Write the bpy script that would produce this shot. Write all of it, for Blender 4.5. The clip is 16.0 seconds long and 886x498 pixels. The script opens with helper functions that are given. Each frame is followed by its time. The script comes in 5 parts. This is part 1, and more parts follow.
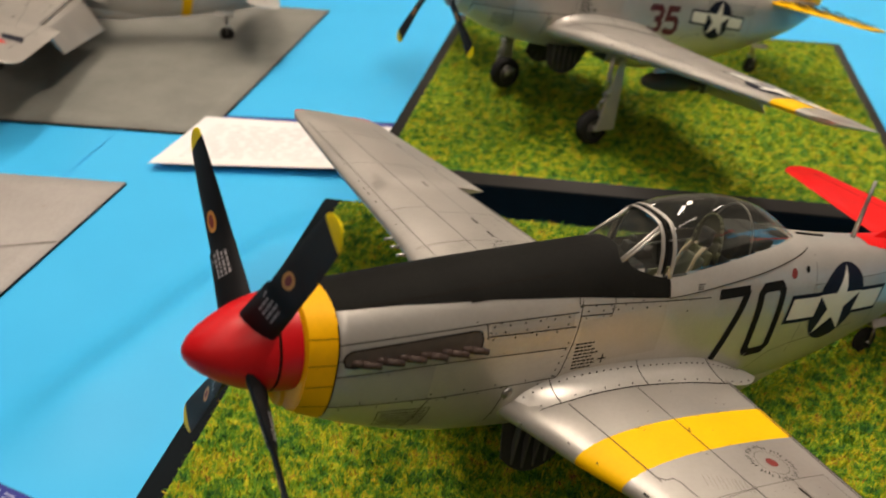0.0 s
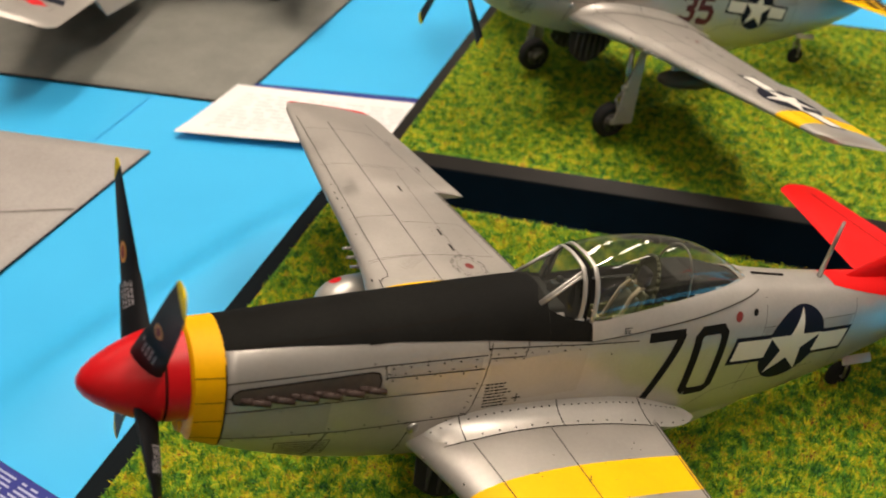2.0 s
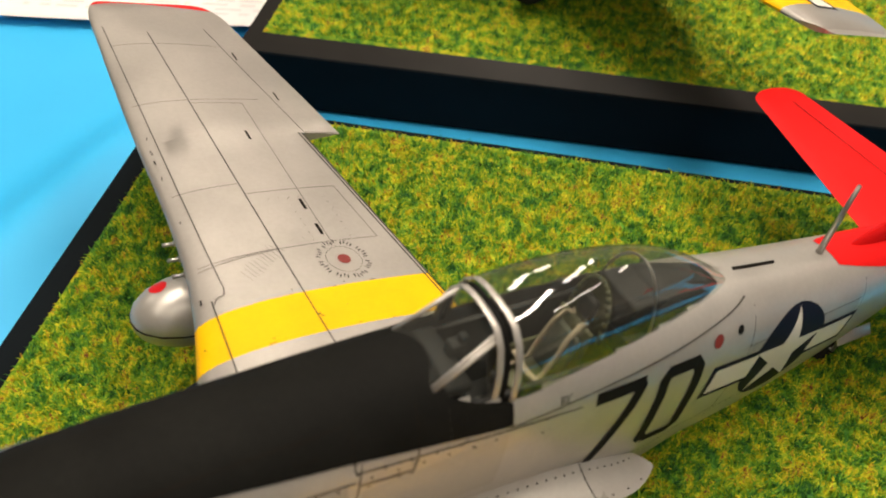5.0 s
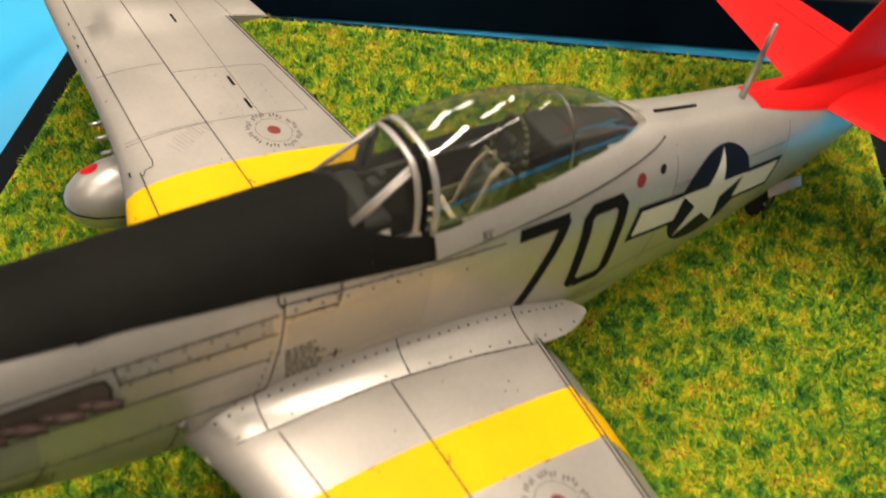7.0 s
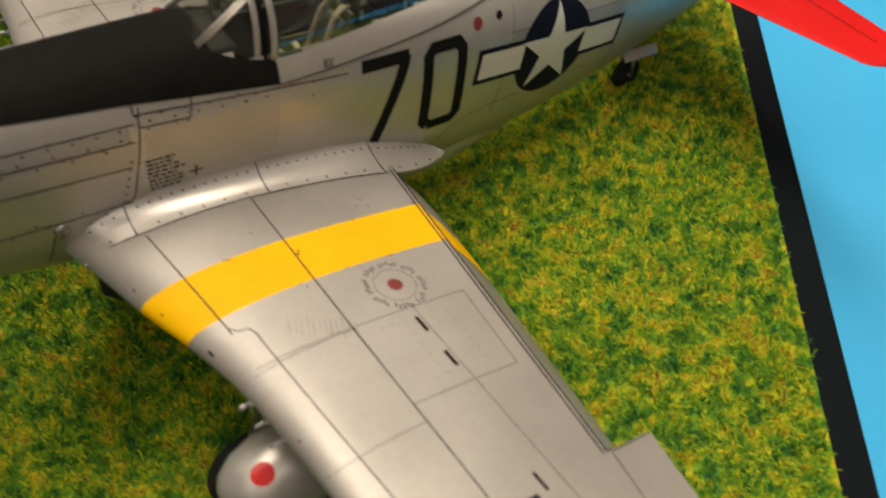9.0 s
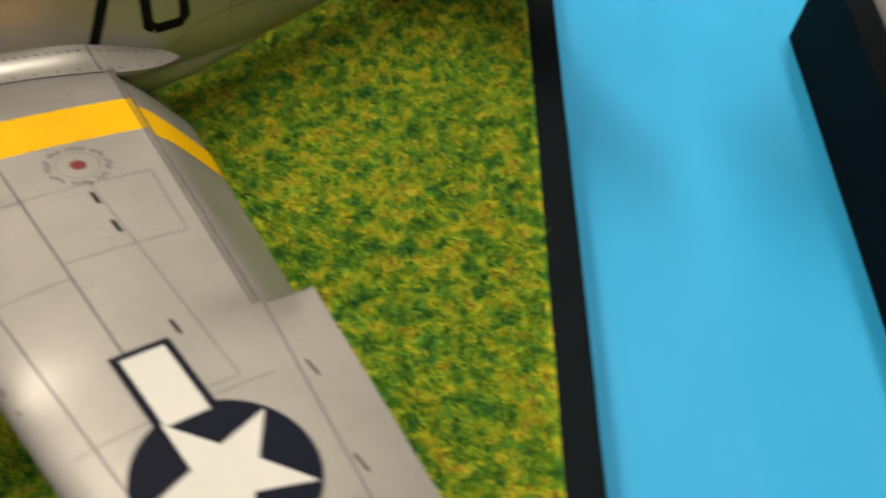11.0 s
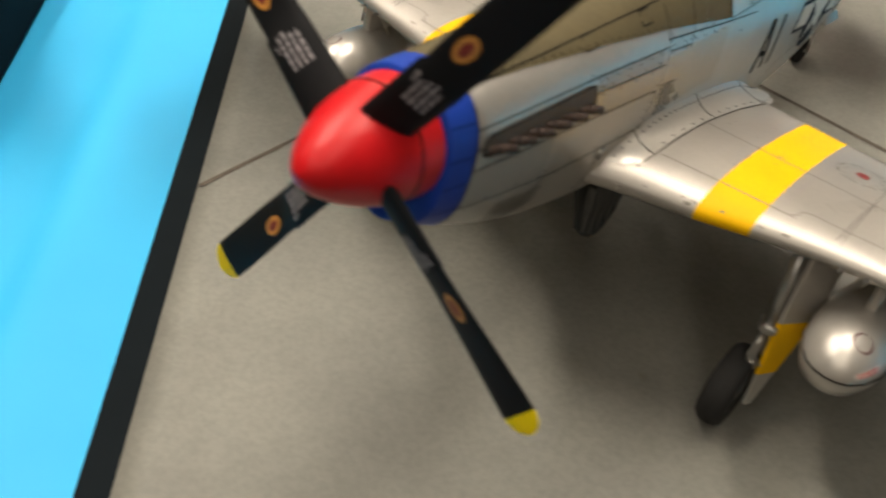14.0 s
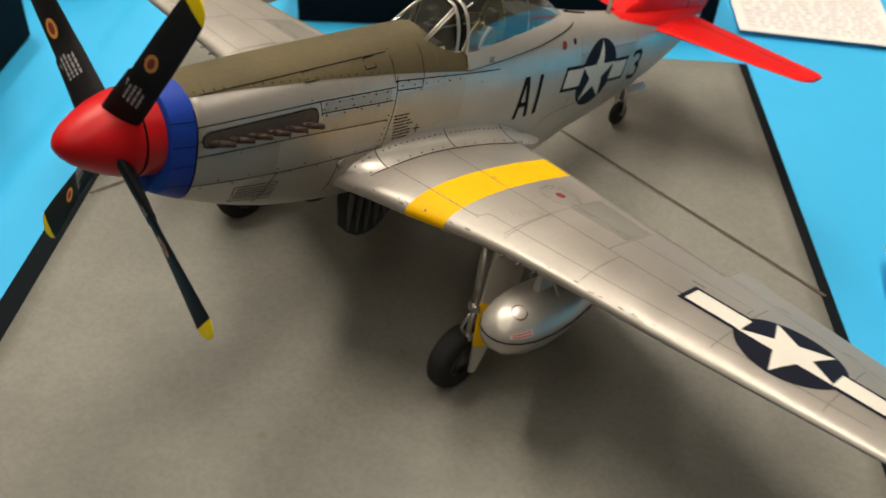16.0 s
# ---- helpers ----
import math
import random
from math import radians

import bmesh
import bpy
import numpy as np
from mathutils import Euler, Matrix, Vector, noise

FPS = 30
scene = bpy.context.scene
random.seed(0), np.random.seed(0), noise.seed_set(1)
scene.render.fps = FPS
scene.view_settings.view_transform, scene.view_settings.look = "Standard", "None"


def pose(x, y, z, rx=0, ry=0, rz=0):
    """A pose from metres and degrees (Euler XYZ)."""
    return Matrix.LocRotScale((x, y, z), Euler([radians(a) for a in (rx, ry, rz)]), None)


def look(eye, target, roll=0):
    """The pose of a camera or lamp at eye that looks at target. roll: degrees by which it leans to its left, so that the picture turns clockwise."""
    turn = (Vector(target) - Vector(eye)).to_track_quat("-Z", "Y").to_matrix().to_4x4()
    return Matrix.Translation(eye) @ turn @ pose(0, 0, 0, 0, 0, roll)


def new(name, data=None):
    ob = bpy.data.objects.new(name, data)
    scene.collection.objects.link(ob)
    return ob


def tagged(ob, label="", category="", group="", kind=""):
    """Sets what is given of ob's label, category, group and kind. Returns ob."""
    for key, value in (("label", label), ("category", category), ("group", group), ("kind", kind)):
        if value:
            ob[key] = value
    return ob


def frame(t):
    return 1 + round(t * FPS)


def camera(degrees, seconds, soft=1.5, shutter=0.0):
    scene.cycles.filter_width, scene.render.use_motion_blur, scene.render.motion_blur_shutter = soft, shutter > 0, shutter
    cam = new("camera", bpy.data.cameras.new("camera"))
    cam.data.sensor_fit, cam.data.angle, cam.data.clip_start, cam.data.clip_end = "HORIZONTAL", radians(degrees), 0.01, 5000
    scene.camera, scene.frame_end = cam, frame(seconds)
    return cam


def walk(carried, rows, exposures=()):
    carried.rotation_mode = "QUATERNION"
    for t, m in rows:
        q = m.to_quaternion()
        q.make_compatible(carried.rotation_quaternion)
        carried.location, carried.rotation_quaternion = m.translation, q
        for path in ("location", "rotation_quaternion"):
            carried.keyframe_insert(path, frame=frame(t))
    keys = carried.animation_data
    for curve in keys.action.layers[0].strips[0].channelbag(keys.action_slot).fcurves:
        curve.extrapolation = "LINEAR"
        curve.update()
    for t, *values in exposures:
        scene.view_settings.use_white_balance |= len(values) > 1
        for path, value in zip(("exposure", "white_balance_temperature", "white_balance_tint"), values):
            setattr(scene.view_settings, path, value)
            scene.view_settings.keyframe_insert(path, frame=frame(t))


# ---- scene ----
cam = camera(50.6, 16.0, 1.8, 0.6)
cam.data.dof.use_dof, cam.data.dof.focus_distance, cam.data.dof.aperture_fstop = True, 0.26, 23.0
# seconds, eye, a point looked at, roll
PATH = [
    (0, (-0.07822, -0.21070, 0.98773), (-0.13523, 0.04022, 0.83349), 2.90),
    (0.5, (-0.06831, -0.20807, 0.98866), (-0.14181, 0.03412, 0.82760), 3.28),
    (1, (-0.06278, -0.19980, 1.00096), (-0.14039, 0.03795, 0.83526), 3.35),
    (1.5, (-0.05230, -0.19469, 1.01207), (-0.13134, 0.04062, 0.84361), 3.17),
    (2, (-0.04242, -0.18817, 1.01098), (-0.12203, 0.04477, 0.83951), 3.04),
    (2.5, (-0.03963, -0.17496, 1.00096), (-0.11692, 0.05521, 0.82475), 2.95),
    (3, (-0.04422, -0.15261, 0.99654), (-0.11700, 0.07344, 0.81322), 2.81),
    (3.2, (-0.04565, -0.14215, 0.99673), (-0.11590, 0.08120, 0.80915), 2.79),
    (5.3, (-0.05998, -0.08692, 0.99310), (-0.10127, 0.11297, 0.77323), 4.29),
    (5.5, (-0.05819, -0.08444, 0.99277), (-0.09735, 0.11374, 0.77097), 4.30),
    (6, (-0.05163, -0.08306, 0.98971), (-0.08804, 0.11168, 0.76442), 3.94),
    (6.5, (-0.05082, -0.09037, 0.98634), (-0.08499, 0.10178, 0.75850), 3.51),
    (7, (-0.04566, -0.10332, 0.98358), (-0.07916, 0.08751, 0.75453), 2.81),
    (7.5, (-0.03985, -0.11411, 0.98550), (-0.07260, 0.07629, 0.75599), 2.24),
    (8, (-0.03232, -0.12227, 0.98234), (-0.06388, 0.06840, 0.75288), 1.89),
    (8.2, (-0.02849, -0.12663, 0.98244), (-0.05920, 0.06410, 0.75292), 1.75),
    (10.3, (0.02756, -0.14642, 0.97019), (-0.00244, 0.04117, 0.73800), -1.74),
    (10.5, (0.03330, -0.14715, 0.96943), (0.00400, 0.04023, 0.73699), -1.85),
    (11, (0.05525, -0.15400, 0.96615), (0.02945, 0.03601, 0.73543), -1.75),
    (11.5, (0.08932, -0.16017, 0.97158), (0.06505, 0.02485, 0.73668), -2.78),
    (12, (0.12846, -0.17158, 0.97528), (0.10815, 0.01752, 0.74327), -2.08),
    (12.5, (0.16063, -0.18355, 0.97943), (0.14203, 0.01337, 0.75387), -1.07),
    (13, (0.19297, -0.18904, 0.97927), (0.17749, 0.01147, 0.75665), -0.27),
    (13.5, (0.22565, -0.19479, 0.97968), (0.21239, 0.01347, 0.76415), 1.28),
    (14, (0.24973, -0.20195, 0.97424), (0.24201, 0.01016, 0.76222), 3.77),
    (14.5, (0.26777, -0.21186, 0.98073), (0.26096, 0.00434, 0.77285), 4.54),
    (15, (0.28748, -0.22637, 0.99371), (0.27683, -0.00270, 0.79406), 4.73),
    (15.5, (0.30997, -0.24040, 0.99710), (0.29378, -0.01349, 0.80152), 4.53),
    (16, (0.32680, -0.25597, 1.00315), (0.30456, -0.02780, 0.80965), 4.39),
]
# seconds, stops, kelvin, tint: the camera drifts in exposure and white balance
EXPOSE = [(0.0, -0.22, 6900, 17), (1.5, -0.15, 6900, 17), (3.0, -0.05, 6900, 17), (5.5, 0.02, 6750, 14), (7.0, 0.08, 6900, 15), (8.0, -0.15, 6900, 14), (10.5, -0.5, 6550, 12), (11.5, -0.4, 6450, 10), (12.0, -0.2, 6450, 10),
          (13.0, 0.0, 6550, 11), (14.0, 0.12, 6700, 12), (15.0, 0.08, 6750, 12), (15.5, -0.03, 6750, 12), (16.0, -0.18, 6750, 12)]
walk(cam, [(t, look(eye, target, roll)) for t, eye, target, roll in PATH], EXPOSE)

# ---- light: a closed hall with rows of fluorescent fittings ----
world = bpy.data.worlds.new("hall_air")
scene.world = world
world.use_nodes = True
world.node_tree.nodes["Background"].inputs["Color"].default_value = (1.0, 0.93, 0.84, 1)
world.node_tree.nodes["Background"].inputs["Strength"].default_value = 0.01
CEILING = 2.75
# fittings in rows that run along the table: x, y, power
# the pair at y -2.5 is unseen, added to brighten south-facing sides
TUBE_ROWS = [(fx, fy, w) for fx in (-0.5, 0.55) for fy, w in ((-2.5, 6), (-1.0, 6), (0.5, 28), (1.95, 8), (3.35, 7))] + [(fx, fy, 7) for fx in (-2.2, 2.3) for fy in (0.6, 2.6)]
for fx, fy, watts in TUBE_ROWS:
    lamp = bpy.data.lights.new("tube_light", "AREA")
    lamp.shape, lamp.size, lamp.size_y = "RECTANGLE", 0.14, 1.2
    lamp.energy, lamp.color = watts, (1.0, 0.905, 0.76)
    lo = new("tube_light", lamp)
    lo.matrix_world = pose(fx, fy, CEILING - 0.09, 0, 0, 5.7)
# ---- materials ----
def node_mat(name):
    m = bpy.data.materials.new(name)
    m.use_nodes = True
    nt = m.node_tree
    return m, nt, nt.nodes["Principled BSDF"]


def ramp(nt, stops):
    r = nt.nodes.new("ShaderNodeValToRGB")
    e = r.color_ramp.elements
    while len(e) < len(stops):
        e.new(0.5)
    for el, (p, c) in zip(e, stops):
        el.position, el.color = p, (*c, 1)
    return r


def noise_node(nt, scale, detail=4.0, rough=0.55, stretch=None):
    tc = nt.nodes.new("ShaderNodeTexCoord")
    n = nt.nodes.new("ShaderNodeTexNoise")
    n.inputs["Scale"].default_value = scale
    n.inputs["Detail"].default_value = detail
    n.inputs["Roughness"].default_value = rough
    if stretch:
        mp = nt.nodes.new("ShaderNodeMapping")
        mp.inputs["Scale"].default_value = stretch
        nt.links.new(tc.outputs["Object"], mp.inputs["Vector"])
        nt.links.new(mp.outputs["Vector"], n.inputs["Vector"])
    else:
        nt.links.new(tc.outputs["Object"], n.inputs["Vector"])
    return n


def mixed(nt, fac, a, b, blend="MIX"):
    m = nt.nodes.new("ShaderNodeMix")
    m.data_type, m.blend_type = "RGBA", blend
    if isinstance(fac, float):
        m.inputs[0].default_value = fac
    else:
        nt.links.new(fac, m.inputs[0])
    for sock, v in ((m.inputs[6], a), (m.inputs[7], b)):
        if isinstance(v, tuple):
            sock.default_value = (*v, 1)
        else:
            nt.links.new(v, sock)
    return m.outputs[2]


def paint(name, col, rough=0.45, metal=0.0, wear=0.12, grain=900.0, bump=0.0, spec=0.5, rough_var=0.12):
    """Model paint: a base colour with fine grain, broad tone changes and uneven gloss."""
    m, nt, b = node_mat(name)
    big, fine = noise_node(nt, grain * 0.06, 3), noise_node(nt, grain, 5)
    lo, hi = tuple(c * (1 - wear) for c in col), tuple(min(1, c * (1 + wear)) for c in col)
    r1 = ramp(nt, [(0.3, lo), (0.7, hi)])
    nt.links.new(big.outputs["Fac"], r1.inputs["Fac"])
    r2 = ramp(nt, [(0.35, (1 - wear * 0.6,) * 3), (0.65, (1.0,) * 3)])
    nt.links.new(fine.outputs["Fac"], r2.inputs["Fac"])
    nt.links.new(mixed(nt, 1.0, r1.outputs["Color"], r2.outputs["Color"], "MULTIPLY"), b.inputs["Base Color"])
    b.inputs["Metallic"].default_value = metal
    b.inputs["Specular IOR Level"].default_value = spec
    mr = nt.nodes.new("ShaderNodeMapRange")
    mr.inputs["To Min"].default_value = max(0.02, rough - rough_var)
    mr.inputs["To Max"].default_value = min(1, rough + rough_var)
    nt.links.new(big.outputs["Fac"], mr.inputs["Value"])
    nt.links.new(mr.outputs["Result"], b.inputs["Roughness"])
    if bump:
        bp = nt.nodes.new("ShaderNodeBump")
        bp.inputs["Strength"].default_value = bump
        bp.inputs["Distance"].default_value = 0.0002
        nt.links.new(fine.outputs["Fac"], bp.inputs["Height"])
        nt.links.new(bp.outputs["Normal"], b.inputs["Normal"])
    return m


def glass(name, tint=(1, 1, 1), rough=0.02):
    m, nt, b = node_mat(name)
    out = nt.nodes["Material Output"]
    tr = nt.nodes.new("ShaderNodeBsdfTransparent")
    tr.inputs["Color"].default_value = (*tint, 1)
    gl = nt.nodes.new("ShaderNodeBsdfGlossy")
    gl.inputs["Roughness"].default_value = rough
    lw = nt.nodes.new("ShaderNodeLayerWeight")
    lw.inputs["Blend"].default_value = 0.5
    pw = nt.nodes.new("ShaderNodeMath")
    pw.operation = "POWER"
    pw.inputs[1].default_value = 4.5
    nt.links.new(lw.outputs["Facing"], pw.inputs[0])
    fr = nt.nodes.new("ShaderNodeMath")
    fr.operation = "MULTIPLY_ADD"
    fr.inputs[1].default_value, fr.inputs[2].default_value = 0.72, 0.15
    nt.links.new(pw.outputs[0], fr.inputs[0])
    mx = nt.nodes.new("ShaderNodeMixShader")
    nt.links.new(fr.outputs[0], mx.inputs["Fac"])
    nt.links.new(tr.outputs["BSDF"], mx.inputs[1])
    nt.links.new(gl.outputs["BSDF"], mx.inputs[2])
    # pale haze added to brighten the perspex, in place of the room's reflections
    haze = nt.nodes.new("ShaderNodeBsdfDiffuse")
    haze.inputs["Color"].default_value = (0.72, 0.72, 0.64, 1)
    film_ = nt.nodes.new("ShaderNodeMixShader")
    film_.inputs["Fac"].default_value = 0.022
    nt.links.new(mx.outputs["Shader"], film_.inputs[1])
    nt.links.new(haze.outputs["BSDF"], film_.inputs[2])
    nt.links.new(film_.outputs["Shader"], out.inputs["Surface"])
    nt.nodes.remove(b)
    return m


SILVER = paint("aluminium_lacquer", (0.53, 0.505, 0.465), 0.35, 0.52, 0.08, 900, 0.05, 0.5, 0.08)
WING_SILVER = paint("wing_aluminium_lacquer", (0.41, 0.385, 0.35), 0.41, 0.5, 0.08, 900, 0.05)
STEEL = paint("bare_steel", (0.42, 0.41, 0.39), 0.3, 0.9, 0.15, 1500)
RED = paint("gloss_red", (0.60, 0.008, 0.012), 0.35, 0, 0.10, 700, 0, 0.38)
TAIL_RED = paint("tail_red", (0.70, 0.010, 0.010), 0.5, 0, 0.06, 700, 0, 0.12)
YELLOW = paint("identity_yellow", (0.90, 0.50, 0.002), 0.55, 0, 0.06, 900, 0, 0.14)
LEMON = paint("lemon_yellow", (0.88, 0.68, 0.005), 0.55, 0, 0.06, 900, 0, 0.15)
COBALT = paint("cobalt_blue", (0.012, 0.055, 0.40), 0.45, 0, 0.12, 800, 0, 0.2)
MATT_BLACK = paint("matt_black", (0.008, 0.008, 0.007), 0.75, 0, 0.35, 900, 0.1, 0.10)
BLADE_BLACK = paint("blade_black", (0.006, 0.0065, 0.008), 0.6, 0, 0.2, 900, 0, 0.2)
OLIVE = paint("olive_drab", (0.105, 0.085, 0.042), 0.7, 0, 0.18, 700, 0.1, 0.35)
LINE = paint("panel_wash", (0.012, 0.010, 0.008), 0.85, 0, 0.3, 1500, 0, 0.08)
BADGE = paint("badge_ochre", (0.62, 0.27, 0.05), 0.5, 0, 0.1, 900)
CAP_RED = paint("cap_red", (0.20, 0.022, 0.018), 0.6)
SEAT_CANVAS = paint("seat_canvas", (0.09, 0.10, 0.07), 0.8)
LINE_WORN = paint("worn_panel_wash", (0.045, 0.040, 0.034), 0.8, 0, 0.4, 400, 0, 0.1)
LINE_SOFT = paint("faded_panel_wash", (0.11, 0.10, 0.085), 0.7, 0.1, 0.3, 900)
INSIGNIA_BLUE = paint("insignia_blue", (0.006, 0.008, 0.020), 0.65, 0, 0.2, 900, 0, 0.15)
WHITE = paint("insignia_white", (0.74, 0.72, 0.66), 0.55, 0, 0.05, 900)
CODE_BLACK = paint("code_black", (0.008, 0.008, 0.008), 0.75, 0, 0.25, 900, 0, 0.15)
CODE_RED = paint("code_maroon", (0.085, 0.008, 0.014), 0.55, 0, 0.15, 900)
EXHAUST = paint("burnt_exhaust", (0.060, 0.037, 0.029), 0.6, 0.3, 0.3, 1200)
SOOT = paint("exhaust_shroud", (0.10, 0.078, 0.064), 0.6, 0.2, 0.25, 700)
RUBBER = paint("tyre_rubber", (0.018, 0.018, 0.018), 0.85, 0, 0.25, 900, 0.2, 0.3)
DARK_METAL = paint("dark_gear_bay", (0.03, 0.03, 0.027), 0.6, 0.1, 0.3, 900)
RIB_GREY = paint("gear_door_ribs", (0.085, 0.085, 0.08), 0.55, 0.2, 0.2, 900)
LINE_WING = paint("thin_wing_wash", (0.014, 0.012, 0.010), 0.75, 0, 0.3, 900)
SILVER_WARM = paint("warm_skin_panel", (0.48, 0.45, 0.395), 0.42, 0.30, 0.08, 900, 0.05, 0.5, 0.08)
SILVER_DULL = paint("dull_skin_panel", (0.40, 0.385, 0.36), 0.44, 0.30, 0.08, 900, 0.05, 0.5, 0.08)
SILVER_BAY = paint("bay_lacquer", (0.255, 0.25, 0.225), 0.5, 0.25, 0.12, 900, 0.05)
RING_AMBER = paint("amber_yellow", (0.88, 0.44, 0.002), 0.5, 0, 0.08, 900, 0, 0.16)
LINE_FAINT = paint("faint_wing_wash", (0.20, 0.185, 0.16), 0.65, 0.2, 0.25, 900)
SCUFF = paint("scuffed_lacquer", (0.24, 0.22, 0.195), 0.6, 0.2, 0.15, 900)
ZINC = paint("interior_green", (0.085, 0.09, 0.04), 0.6, 0, 0.2, 900)
COCKPIT = paint("cockpit_black", (0.02, 0.021, 0.02), 0.7, 0, 0.3, 900)
TAN = paint("harness_webbing", (0.42, 0.36, 0.25), 0.85, 0, 0.15, 2500)
OLIVE_BOMB = paint("bomb_olive", (0.05, 0.045, 0.03), 0.6, 0, 0.2, 900)
GLASS = glass("canopy_perspex", (0.78, 0.80, 0.74))
CASE_BLACK = paint("base_satin_black", (0.0055, 0.0085, 0.011), 0.65, 0, 0.2, 60, 0, 0.05)
# lighter copy of the base black: the rim's sheen is put into the colour
CASE_SHEEN_GREY = paint("base_sheen_grey", (0.035, 0.033, 0.031), 0.5, 0, 0.2, 60, 0, 0.3)
JOINT_DIRT = paint("joint_dirt", (0.085, 0.07, 0.055), 0.9, 0, 0.5, 500)
JOINT_PALE = paint("joint_faint", (0.20, 0.18, 0.165), 0.9, 0, 0.4, 500)
PAPER_BLUE = paint("print_blue", (0.012, 0.022, 0.22), 0.6, 0, 0.06, 80)
PRINT_GREY = paint("print_grey", (0.36, 0.34, 0.36), 0.7, 0, 0.1, 200)
PRINT_FAINT = paint("print_faint", (0.72, 0.67, 0.67), 0.7, 0, 0.1, 200)
PRINT_MID = paint("print_mid", (0.58, 0.56, 0.58), 0.7, 0, 0.1, 200)
PRINT_PALE = paint("print_pale", (0.42, 0.45, 0.68), 0.7, 0, 0.1, 200)


def paper_mat():
    m, nt, b = node_mat("white_paper")
    n = noise_node(nt, 30, 4)
    r = ramp(nt, [(0.3, (0.76, 0.74, 0.74)), (0.7, (0.84, 0.82, 0.82))])
    nt.links.new(n.outputs["Fac"], r.inputs["Fac"])
    nt.links.new(r.outputs["Color"], b.inputs["Base Color"])
    b.inputs["Roughness"].default_value = 0.75
    return m


def cloth_mat():
    """Blue cover of the table: a soft sheen, faint creases and a fine weave."""
    m, nt, b = node_mat("blue_table_cover")
    n = noise_node(nt, 9, 3)
    r = ramp(nt, [(0.3, (0.020, 0.42, 0.81)), (0.7, (0.032, 0.47, 0.87))])
    nt.links.new(n.outputs["Fac"], r.inputs["Fac"])
    nt.links.new(r.outputs["Color"], b.inputs["Base Color"])
    b.inputs["Roughness"].default_value = 0.55
    b.inputs["Specular IOR Level"].default_value = 0.35
    fine = noise_node(nt, 1400, 2)
    bp = nt.nodes.new("ShaderNodeBump")
    bp.inputs["Strength"].default_value, bp.inputs["Distance"].default_value = 0.12, 0.0002
    nt.links.new(fine.outputs["Fac"], bp.inputs["Height"])
    nt.links.new(bp.outputs["Normal"], b.inputs["Normal"])
    return m


def concrete_mat(name, a, c):
    """Weathered grey runway sheet: cloudy stains and fine speckle."""
    m, nt, b = node_mat(name)
    big, fine = noise_node(nt, 18, 6, 0.6), noise_node(nt, 650, 4)
    r = ramp(nt, [(0.28, a), (0.72, c)])
    nt.links.new(big.outputs["Fac"], r.inputs["Fac"])
    r2 = ramp(nt, [(0.3, (0.86, 0.86, 0.86)), (0.62, (1, 1, 1))])
    nt.links.new(fine.outputs["Fac"], r2.inputs["Fac"])
    spot = noise_node(nt, 55, 2)
    r3 = ramp(nt, [(0.72, (1, 1, 1)), (0.80, (0.72, 0.62, 0.46))])
    nt.links.new(spot.outputs["Fac"], r3.inputs["Fac"])
    col = mixed(nt, 1.0, mixed(nt, 1.0, r.outputs["Color"], r2.outputs["Color"], "MULTIPLY"), r3.outputs["Color"], "MULTIPLY")
    nt.links.new(col, b.inputs["Base Color"])
    b.inputs["Roughness"].default_value = 0.6
    bp = nt.nodes.new("ShaderNodeBump")
    bp.inputs["Strength"].default_value, bp.inputs["Distance"].default_value = 0.15, 0.0002
    nt.links.new(fine.outputs["Fac"], bp.inputs["Height"])
    nt.links.new(bp.outputs["Normal"], b.inputs["Normal"])
    return m


def grass_mats():
    """The flocked mat and its fibres share one patchwork of greens, yellow and brown."""
    out = []
    for name, per_island in (("grass_mat", False), ("grass_fibre", True)):
        m, nt, b = node_mat(name)
        n = noise_node(nt, 210, 4, 0.62)
        stops = [(0.30, (0.010, 0.080, 0.014)), (0.40, (0.050, 0.205, 0.013)), (0.49, (0.165, 0.335, 0.012)),
                 (0.56, (0.34, 0.44, 0.012)), (0.63, (0.70, 0.60, 0.015)), (0.68, (0.46, 0.27, 0.024)), (0.73, (0.20, 0.065, 0.024))]
        r = ramp(nt, stops)
        if per_island:
            g = nt.nodes.new("ShaderNodeNewGeometry")
            add = nt.nodes.new("ShaderNodeMath")
            add.operation = "MULTIPLY_ADD"
            add.inputs[1].default_value, add.inputs[2].default_value = 0.23, -0.115
            nt.links.new(g.outputs["Random Per Island"], add.inputs[0])
            s = nt.nodes.new("ShaderNodeMath")
            s.operation = "ADD"
            nt.links.new(add.outputs[0], s.inputs[0])
            nt.links.new(n.outputs["Fac"], s.inputs[1])
            nt.links.new(s.outputs[0], r.inputs["Fac"])
        else:
            nt.links.new(n.outputs["Fac"], r.inputs["Fac"])
        nt.links.new(r.outputs["Color"], b.inputs["Base Color"])
        b.inputs["Roughness"].default_value = 0.7
        b.inputs["Specular IOR Level"].default_value = 0.3
        out.append(m)
    return out


PAPER, CLOTH = paper_mat(), cloth_mat()
CONCRETE = concrete_mat("grey_apron", (0.150, 0.150, 0.132), (0.235, 0.232, 0.206))
CONCRETE_LIGHT = concrete_mat("pale_apron", (0.33, 0.305, 0.285), (0.40, 0.375, 0.355))
GRASS, FIBRE = grass_mats()
WALL_PAINT = paint("hall_wall", (0.42, 0.40, 0.36), 0.7, 0, 0.05, 8)
CEIL_PAINT = paint("hall_ceiling", (0.34, 0.33, 0.31), 0.8, 0, 0.05, 8)
FLOOR_MAT = paint("hall_lino", (0.10, 0.092, 0.08), 0.9, 0, 0.2, 60)

